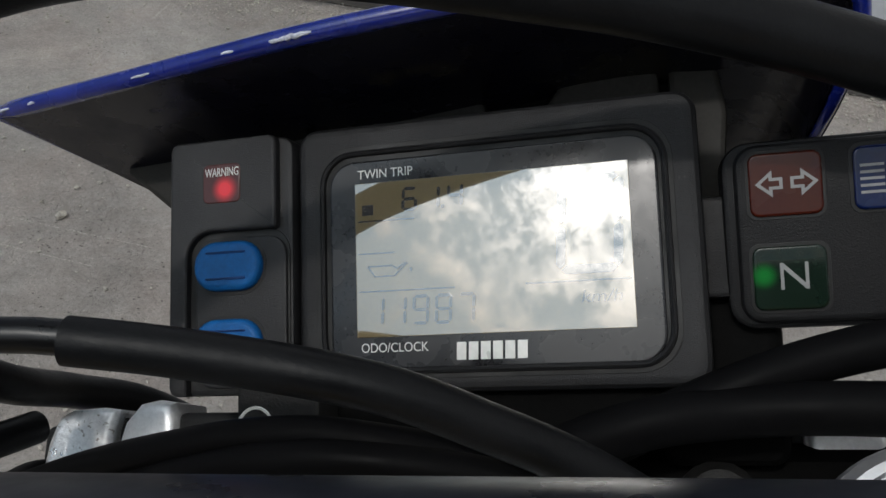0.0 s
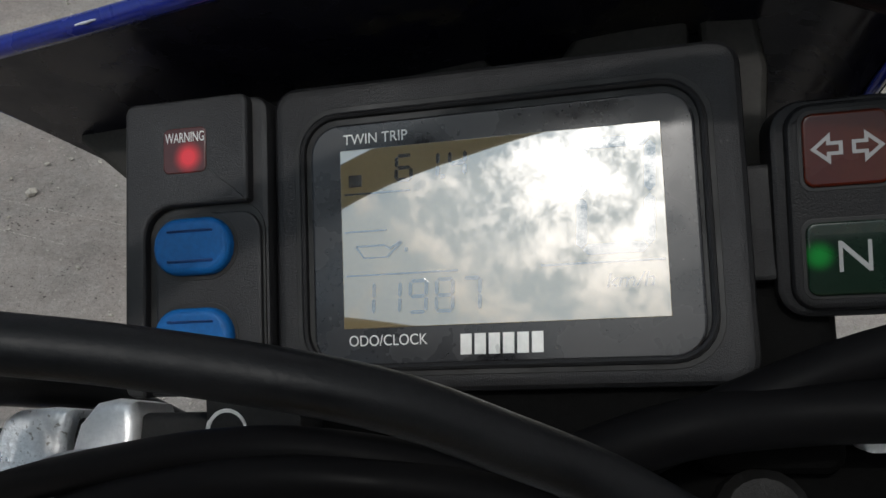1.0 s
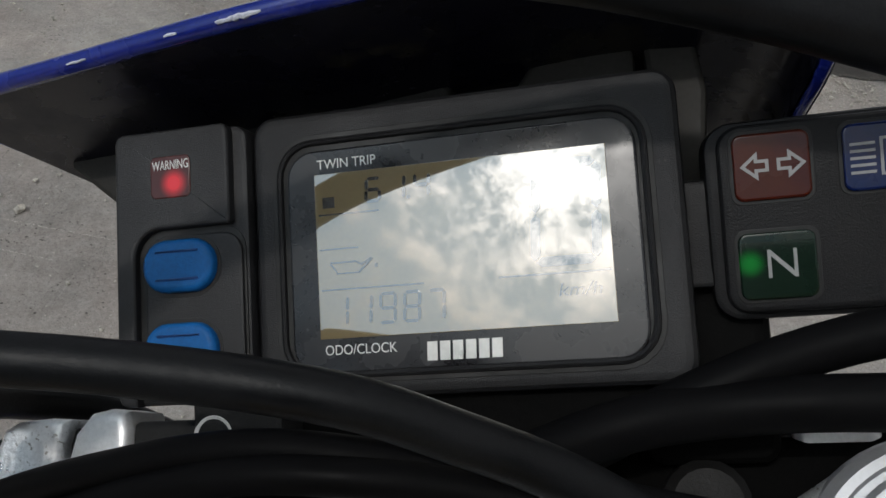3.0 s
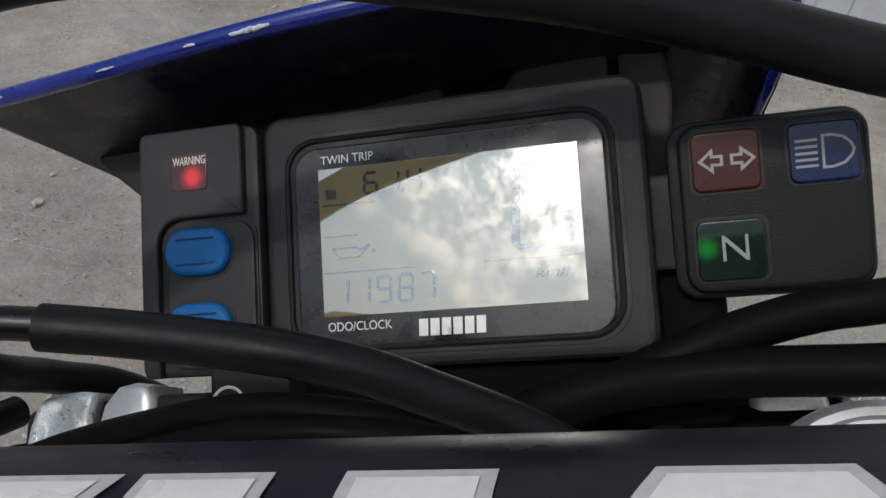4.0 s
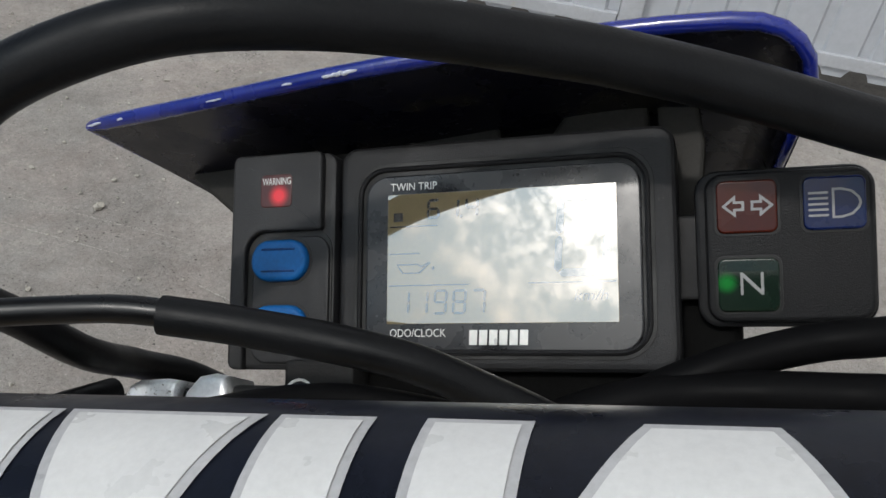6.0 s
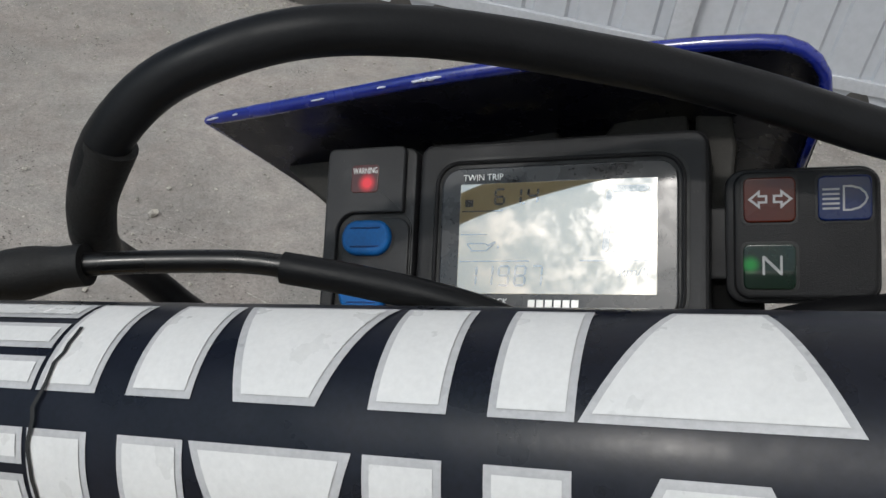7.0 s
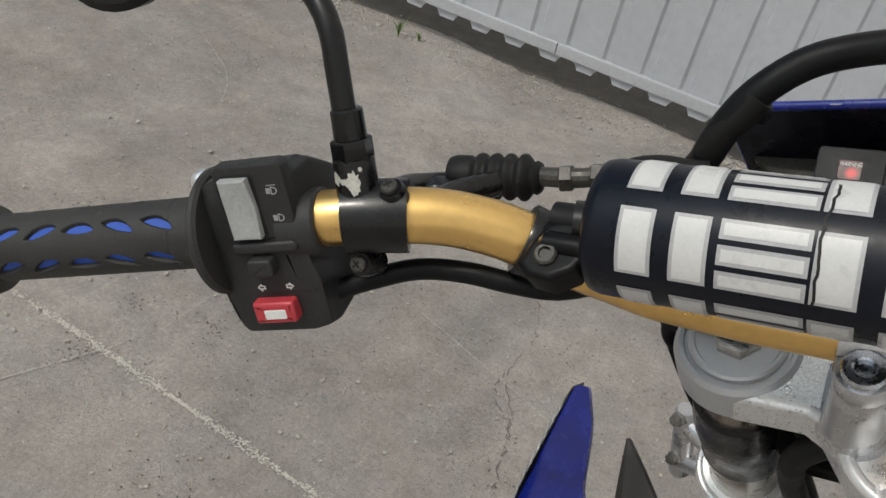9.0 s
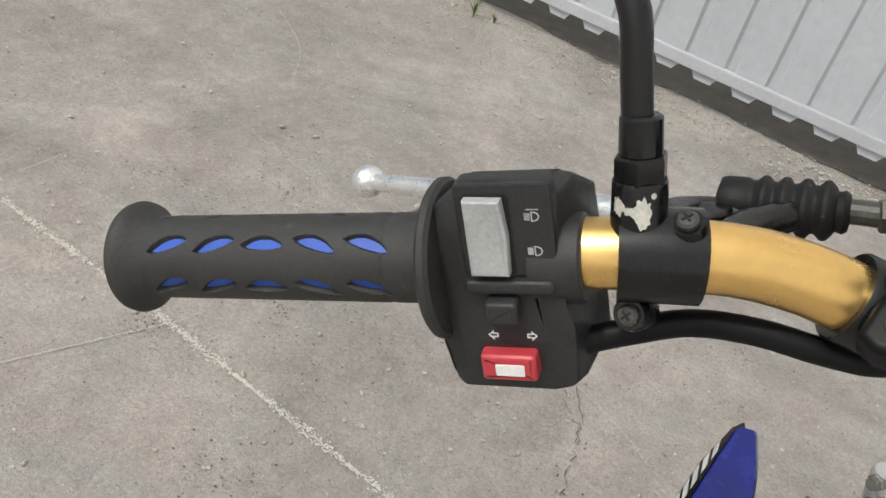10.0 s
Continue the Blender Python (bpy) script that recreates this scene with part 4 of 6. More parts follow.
# clamp between crossbar and bar
for sx in (0, 1):
    fx = (lambda x: 0.011 - x) if sx else (lambda x: x)
    bm = bmesh.new()
    tube(bm, [V(fx(-0.1515), 0.0307, -0.0016), V(fx(-0.1508), 0.0310, -0.0020), V(fx(-0.1360), 0.0385, -0.0112), V(fx(-0.1353), 0.0389, -0.0117)], lambda t: 0.0130 if t in (0.0, 1.0) else 0.0138, 28)
    clamp = part("crossbar_clamp", bm, M_GLOSS, bike, "black forged crossbar clamp", 40)
    k = -1 if sx else 1
    CN, CW = V(0, -0.62, 0.785).normalized(), V(0, 0.785, 0.62).normalized()
    CF = Matrix(((k, CW.x * 1, CN.x, fx(-0.1350)), (0, CW.y, CN.y, 0.0150), (0, CW.z, CN.z, 0.0022), (0, 0, 0, 1))) @ MM
    bm = bmesh.new()                                  # forged body under the pinch bolt
    plate(bm, [(-10, -5.0), (-5, -8.5), (3.5, -9.0), (11, -4.0), (14.5, 2.5), (14.0, 13.0), (6, 16.0), (-3.5, 13.0), (-8.0, 4.0)], -13.0, -0.6, 2.4, CF, 4)
    part("lug", bm, M_CLAMP, clamp, "", 40)
    for w0, h0, r0 in ((5.2, -2.6, 0.0046), (14.2, -5.5, 0.0044)):      # two ears with a slot between them hold the crossbar
        bm = bmesh.new()
        tube(bm, [CF @ V(-3.2, w0, h0), CF @ V(-2.2, w0, h0 + 0.3), CF @ V(9.0, w0, h0 + 0.4), CF @ V(17.5, w0 - 0.6, h0 - 0.4), CF @ V(18.2, w0 - 0.6, h0 - 0.6)], lambda t: r0 * (0.72 if t in (0.0, 1.0) else 1.0), 20)
        part("ear", bm, M_CLAMP, clamp, "", 40)
    bm = bmesh.new()
    tube(bm, spline([(fx(-0.1300), 0.0290, 0.0090), (fx(-0.1160), 0.0328, 0.0075)], 0.003), 0.0080, 20)
    part("crossbar_end", bm, M_GLOSS, clamp, "", 60)
    bm = bmesh.new()
    lathe(bm, V(fx(-0.1350), 0.0150, 0.0022) + CN * -0.0004, CN, [(0.0042, -0.003), (0.0042, 0.0012), (0.0035, 0.0020), (0.0024, 0.0020), (0.0021, 0.0010), (0.0, 0.0010)], 24)
    part("bolt", bm, M_BOLT, clamp, "dull steel clamp bolt")

# left grip, its axis running outwards
GA = V(-0.2128, -0.0008, 0.0100)
GD = (V(-0.3665, -0.0470, -0.0062) - GA).normalized()
gp = lambda s, r=0.0: GA + GD * s
GS = GD.cross(V(0, -0.6, 0.8)).normalized()
GF = GS.cross(GD).normalized()
HOLLOWS = [(s + 0.0005, radians(-9 + row * 60), tilt) for row in range(6) for s, tilt in ((0.0675, 1), (0.0852, 1), (0.1035, 0), (0.1215, -1), (0.1395, -1))]


def lens_point(a, grow, tilt):
    """A point on the edge of one lens-shaped hollow: along the grip and round it, in metres."""
    x = math.cos(a) * 0.0074 * grow
    return x, (math.sin(a) * abs(math.sin(a)) ** 0.6 * 0.0024 - 0.0010 * math.cos(a) ** 2) * grow + tilt * x * 0.30


def hollow_depth(s, a):
    """How deep the rubber is cut away at a place on the grip."""
    for s0, a0, tilt in HOLLOWS:
        x = s - s0
        if abs(x) < 0.0074:
            y = ((a - a0 + math.pi) % (2 * math.pi) - math.pi) * 0.0141
            c = x / 0.0074
            lift = (1 - c * c) ** 0.8 * 0.0024
            mid = -0.0010 * c * c + tilt * x * 0.30
            if abs(y - mid) < lift:
                return min(1.0, (lift - abs(y - mid)) / 0.0005)
    return 0.0


bm = bmesh.new()
lathe(bm, gp(0.0445), GD, [(0.0110, 0.0), (0.0235, 0.0), (0.0248, 0.0012), (0.0248, 0.0030), (0.0235, 0.0042), (0.0165, 0.0052), (0.0142, 0.0075), (0.0142, 0.0140)], 48)
lathe(bm, gp(0.0445), GD, [(0.0139, 0.1055), (0.0142, 0.1065), (0.0172, 0.1105), (0.0190, 0.1125), (0.0195, 0.1142), (0.0190, 0.1162), (0.0120, 0.1180)], 48)
rings = []
for k in range(170):
    s = 0.0585 + 0.0915 * k / 169
    base = 0.0142 - 0.0005 * max(0.0, 1 - abs(s - 0.0638) / 0.0012)
    ring = []
    for q in range(176):
        a = 2 * math.pi * q / 176
        ring.append(bm.verts.new(gp(s) + (GF * math.cos(a) + GS * math.sin(a)) * (base - 0.0022 * hollow_depth(s, a))))
    rings.append(ring)
for a, b in zip(rings, rings[1:]):
    for q in range(176):
        bm.faces.new((a[q], a[(q + 1) % 176], b[(q + 1) % 176], b[q]))
grip = part("left_grip", bm, M_GRIP, bike, "dark rubber grip with blue lens-shaped cut-outs", 40)
for s0, a0, tilt in HOLLOWS:
    bm = bmesh.new()
    edge = []
    for q in range(20):
        x, y = lens_point(2 * math.pi * q / 20, 0.92, tilt)
        a = a0 + y / 0.0141
        edge.append(bm.verts.new(gp(s0 + x) + (GF * math.cos(a) + GS * math.sin(a)) * 0.0124))
    bm.faces.new(edge)
    part("cut_out_core", bm, M_GRIP_BLUE, grip, "blue core showing through the cut-out")
grip_r = copy_thing(grip, Matrix.Translation((0.011, 0, 0)) @ Matrix.Diagonal((-1, 1, 1, 1)))
grip_r.name = "right_grip"

# left switch housing: lofted block round the bar
SX = -GD
HM = Matrix.Translation(gp(0.021)) @ Matrix(((SX.x, 0, 0, 0), (SX.y, 1, 0, 0), (SX.z, 0, 1, 0), (0, 0, 0, 1)))
prof = [(-0.0105, 0.0235), (0.0060, 0.0262), (0.0200, 0.0180), (0.0220, -0.0080), (0.0160, -0.0340), (-0.0020, -0.0425), (-0.0095, -0.0415), (-0.0118, -0.0200), (-0.0122, 0.0000), (-0.0120, 0.0160)]
bm = bmesh.new()
rings = []
for x, k in ((-0.0240, 0.86), (-0.0225, 0.95), (-0.0195, 1.0), (0.0060, 1.0), (0.0125, 1.0), (0.0178, 0.97), (0.0196, 0.93)):
    rings.append([bm.verts.new(HM @ V(x + (0.0038 if x < -0.01 and z < -0.03 else 0.0) - (0.0085 if x > 0.01 and z > 0.012 else 0.0055 if x > 0.01 and z > -0.015 else 0.0), y * k, z * k)) for y, z in prof])
for a, b in zip(rings, rings[1:]):
    for k in range(len(prof)):
        bm.faces.new((a[k], a[(k + 1) % len(prof)], b[(k + 1) % len(prof)], b[k]))
bm.faces.new(rings[0])
bm.faces.new(rings[-1])
bmesh.ops.bevel(bm, geom=bm.edges[:], offset=0.0015, segments=2, affect="EDGES", profile=0.7)
housing = part("switch_housing", bm, M_SWITCH, bike, "black plastic left switch housing", 50)
bm = bmesh.new()
lathe(bm, gp(0.0036), GD, [(0.0104, 0.0), (0.0126, 0.0), (0.0134, 0.0008), (0.0136, 0.0150)], 36)
part("collar", bm, M_SWITCH, housing, "", 40)
# face of the housing: u along the bar, v up, height to the rider
SV = V(-0.0048, -0.0017, 0.0427)
SV = (SV - SX * SV.dot(SX)).normalized()
SN = SX.cross(SV)
if SN.y > 0:
    SN = -SN
SFM = Matrix(((SX.x, SV.x, SN.x, -0.2370), (SX.y, SV.y, SN.y, -0.0241), (SX.z, SV.z, SN.z, 0.0206), (0, 0, 0, 1))) @ MM
FACE = -3.2
bm = bmesh.new()
plate(bm, rounded(-9.0, -14.0, 19.0, 16.0, 2.5, 4), -10, FACE, 1.2, SFM)
part("face_plate", bm, M_SWITCH, housing)
bm = bmesh.new()
plate(bm, rounded(-6.6, -12.6, 7.0, 12.6, 1.6, 3), -10, FACE + 0.3, 0.1, SFM)
part("recess", bm, M_GROOVE, housing)
bm = bmesh.new()
plate(bm, [(-5.6, -11.6), (5.6, -11.8), (6.2, -0.6), (5.4, 11.4), (-5.4, 11.8)], -8, 0.8, 1.0, SFM, 3)
for v in bm.verts:                                    # rocker: hollow in the middle
    q = SFM.inverted() @ v.co
    if q.z > -1.5:
        q.z -= 1.5 * max(0.0, 1 - abs(q.y) / 12)
        v.co = SFM @ q
part("dip_switch", bm, M_ROCKER, housing, "worn grey headlight rocker switch")
for v, n_bars in ((5.6, 5), (-5.0, 5)):
    for k in range(n_bars):
        bm = bmesh.new()
        flat(bm, box_outline(11.0 + k * 0.34 - (0.0 if v > 0 else 0.06 * k), v - 1.3, 11.2 + k * 0.34, v + 0.9), FACE - 0.2, FACE + 0.15, SFM)
        part("beam_bar", bm, M_PAD_GREY, housing)
    if v > 0:
        bm = bmesh.new()
        flat(bm, box_outline(11.6, v + 1.8, 15.2, v + 2.05), FACE - 0.2, FACE + 0.15, SFM)
        part("beam_bar", bm, M_PAD_GREY, housing)
    bm = bmesh.new()
    outline_ring(bm, [(12.9, v - 1.7), (13.8, v - 1.7), (14.9, v - 1.2), (15.3, v - 0.2), (14.9, v + 0.8), (13.8, v + 1.3), (12.9, v + 1.3)], 0.35, FACE - 0.2, FACE + 0.15, SFM)
    part("headlight_mark", bm, M_PAD_GREY, housing)
bm = bmesh.new()
plate(bm, rounded(-9.0, -18.4, 18.0, -13.8, 2.0, 3), -8, -0.6, 1.6, SFM, 3)
part("ledge", bm, M_SWITCH, housing)
bm = bmesh.new()
plate(bm, rounded(-8.0, -37.0, 20.0, -18.0, 2.0, 3), -10, -4.0, 1.2, SFM, 3)
part("lower_plate", bm, M_SWITCH, housing)
bm = bmesh.new()
plate(bm, rounded(-3.0, -27.0, 7.0, -19.6, 1.6, 3), -8, 2.2, 1.5, SFM, 3)
part("turn_switch", bm, M_SWITCH, housing, "black turn signal slider")
for u, d0 in ((-1.4, -1), (7.4, 1)):
    bm = bmesh.new()
    pts = [(u, -34.6), (u + d0 * 1.4, -34.6), (u + d0 * 1.4, -35.5), (u + d0 * 3.2, -33.8), (u + d0 * 1.4, -32.1), (u + d0 * 1.4, -33.0), (u, -33.0)]
    outline_ring(bm, pts if d0 > 0 else pts[::-1], 0.42, -4.2, -3.8, SFM)
    part("arrow_mark", bm, M_WHITE_INK, housing)
bm = bmesh.new()
plate(bm, rounded(-8.5, -49.5, 15.0, -36.5, 2.0, 3), -14, -5.0, 1.5, SFM, 3)
part("button_box", bm, M_SWITCH, housing)
bm = bmesh.new()
plate(bm, rounded(-7.0, -47.6, 10.2, -38.4, 1.2, 3), -8, 0.6, 1.6, SFM, 3)
knob = part("horn_button", bm, M_RED_KNOB, housing, "faded red button with white window")
bm = bmesh.new()
plate(bm, rounded(-2.4, -45.4, 6.6, -41.4, 0.5, 2), 0.0, 0.9, 0.2, SFM)
part("window", bm, M_WHITE_INK, knob)

# mirror stem and lever perch on the bar
bm = bmesh.new()
tube(bm, spline([(-0.2085, 0.0016, 0.0113), (-0.198, 0.0064, 0.0113), (-0.1880, 0.0117, 0.0106)], 0.003), 0.0140, 28)
perch = part("lever_perch", bm, M_GLOSS, bike, "black lever perch with flaked paint", 50)
bm = bmesh.new()
lathe(bm, V(-0.2030, 0.0030, 0.0150), (-0.04, 0.04, 1.0), [(0.0086, -0.006), (0.0080, 0.006), (0.0077, 0.0190), (0.0073, 0.0200), (0.0, 0.0200)], 24)
part("mirror_boss", bm, M_GLOSS, perch)
for base, axis in ((V(-0.1896, 0.0033, 0.0255), (0.0, -0.45, 0.9)), (V(-0.2021, -0.0048, -0.0041), (0.0, -0.9, 0.35))):
    bm = bmesh.new()
    lathe(bm, base, axis, [(0.0056, -0.012), (0.0054, -0.003), (0.0046, -0.0012), (0.0, -0.0012)], 20)
    part("screw_boss", bm, M_GLOSS, perch)
    bm = bmesh.new()
    lathe(bm, base, axis, [(0.0032, -0.002), (0.0032, 0.0002), (0.0025, 0.0010), (0.0, 0.0012)], 20)
    screw = part("screw", bm, M_BOLT, perch, "cross-head steel screw")
    bm = bmesh.new()
    ax = Vector(axis).normalized()
    s1 = ax.orthogonal().normalized()
    s2 = ax.cross(s1)
    for p, q in ((s1, s2), (s2, s1)):
        flat(bm, [(-0.0017, -0.0003), (0.0017, -0.0003), (0.0017, 0.0003), (-0.0017, 0.0003)], 0.0009, 0.0015,
             Matrix(((p.x, q.x, ax.x, base.x), (p.y, q.y, ax.y, base.y), (p.z, q.z, ax.z, base.z), (0, 0, 0, 1))))
    part("slot", bm, M_GROOVE, screw)
rnd = random.Random(9)
for a_mid, z_mid, wa, wz in ((-62, 0.0128, 0.0034, 0.0046), (-112, 0.0138, 0.0026, 0.0028), (-86, 0.0132, 0.0028, 0.0013), (-40, 0.0176, 0.0010, 0.0010)):     # flaked paint on the boss
    bm = bmesh.new()
    pts, mid = [], None
    for i in range(-1, 26):
        t = 2 * math.pi * i / 26
        r = 0.0 if i < 0 else rnd.uniform(0.72, 1.12)
        aa, zz = radians(a_mid) + math.cos(t) * r * wa / 0.0093, z_mid + math.sin(t) * r * wz
        pts.append(bm.verts.new(V(-0.2030 - 0.04 * zz, 0.0030 + 0.04 * zz, 0.0150 + zz) + V(math.cos(aa), math.sin(aa), 0) * (0.0083 - 0.02 * zz)))
    for i in range(26):
        bm.faces.new((pts[0], pts[1 + i], pts[1 + (i + 1) % 26]))
    part("bare_patch", bm, M_FLAKE, perch, "bare metal where paint has flaked")
stem_line = [(-0.2038, 0.0040, 0.0340), (-0.2058, 0.0050, 0.0500), (-0.2078, 0.0068, 0.0680), (-0.2092, 0.0082, 0.0780), (-0.2150, 0.0108, 0.0880), (-0.2270, 0.0145, 0.0955), (-0.2600, 0.0225, 0.1050), (-0.3100, 0.0340, 0.1170)]
bm = bmesh.new()
tube(bm, spline(stem_line, 0.004), 0.0044, 20)
stem = part("mirror_stem", bm, M_GLOSS, bike, "bent black steel mirror stem", 60)
bm = bmesh.new()
lathe(bm, V(-0.2036, 0.0038, 0.0335), (-0.06, 0.05, 1.0), [(0.0074, 0.0), (0.0077, 0.0008), (0.0077, 0.0075), (0.0073, 0.0083), (0.0056, 0.0085)], 6)
part("lock_nut", bm, M_GLOSS, stem, "", 20)
bm = bmesh.new()
lathe(bm, V(-0.2036, 0.0038, 0.0335), (-0.06, 0.05, 1.0), [(0.0056, 0.008), (0.0061, 0.0086), (0.0059, 0.0185), (0.0048, 0.0192)], 20)
part("collar", bm, M_GLOSS, stem)
bm = bmesh.new()
lathe(bm, V(-0.335, 0.0400, 0.124), (0.05, -0.9, 0.3), [(0.0, -0.012), (0.030, -0.010), (0.046, -0.002), (0.048, 0.004), (0.045, 0.006)], 40)
head = part("mirror_head", bm, M_BLACK, stem)
# clutch lever
bm = bmesh.new()
tube(bm, spline([(-0.196, 0.050, 0.002), (-0.250, 0.0555, -0.004), (-0.310, 0.0655, -0.0140), (-0.3600, 0.0755, -0.0230)], 0.005), lambda t: 0.0062 - 0.0022 * t, 16)
lever = part("clutch_lever", bm, M_ALU, bike, "polished aluminium clutch lever with ball end", 60)
bm = bmesh.new()
bmesh.ops.create_uvsphere(bm, u_segments=20, v_segments=12, radius=0.0078, matrix=Matrix.Translation((-0.3641, 0.0763, -0.0237)))
part("ball_end", bm, M_ALU, lever)
bm = bmesh.new()
tube(bm, spline([(-0.186, 0.020, 0.008), (-0.184, 0.040, 0.008), (-0.1760, 0.0560, 0.0070), (-0.1700, 0.0640, 0.0070)], 0.004), lambda t: 0.0062 - 0.0010 * t, 18)
part("perch_arm", bm, M_GLOSS, perch)
bm = bmesh.new()
tube(bm, spline([(-0.200, 0.018, 0.010), (-0.206, 0.036, 0.008), (-0.203, 0.052, 0.004), (-0.190, 0.058, 0.004)], 0.004), lambda t: 0.0070 - 0.0012 * t, 18)
part("perch_arm", bm, M_GLOSS, perch)
bm = bmesh.new()
lathe(bm, V(-0.1985, 0.0505, -0.0045), (0, 0, 1), [(0.0072, 0.0), (0.0078, 0.001), (0.0078, 0.0125), (0.0070, 0.0135), (0.0, 0.0140)], 24)
part("lever_pivot", bm, M_GLOSS, perch)
# ribbed boot and adjuster
BA, BB = V(-0.1925, 0.0618, 0.0066), V(-0.1590, 0.0655, 0.0082)
prof = [(0.0050, -0.006), (0.0080, -0.005), (0.0086, -0.003), (0.0086, 0.0035), (0.0080, 0.0045)]
for k in range(4):
    h = 0.006 + k * 0.0062
    prof += [(0.0079, h), (0.0095, h + 0.0016), (0.0098, h + 0.0026), (0.0095, h + 0.0036), (0.0079, h + 0.0050)]
prof += [(0.0064, 0.0305), (0.0070, 0.0325), (0.0060, 0.0340), (0.0035, 0.0345)]
bm = bmesh.new()
lathe(bm, BA, BB - BA, prof, 28)
part("cable_boot", bm, M_RUBBER, bike, "ribbed black rubber cable boot", 50)
bm = bmesh.new()
tube(bm, spline([(-0.1585, 0.0655, 0.0088), (-0.1424, 0.0660, 0.0100), (-0.1230, 0.0760, 0.0105)], 0.003), 0.0040, 14)
adjuster = part("cable_adjuster", bm, M_BOLT, bike, "threaded steel cable adjuster")
for q in ((-0.1478, 0.0655, 0.0094), (-0.1360, 0.0690, 0.0101)):
    bm = bmesh.new()
    lathe(bm, V(*q), (1, 0.25, 0.08), [(0.0050, -0.0028), (0.0056, -0.0022), (0.0056, 0.0022), (0.0050, 0.0028)], 6)
    part("lock_nut", bm, M_BOLT, adjuster, "", 20)

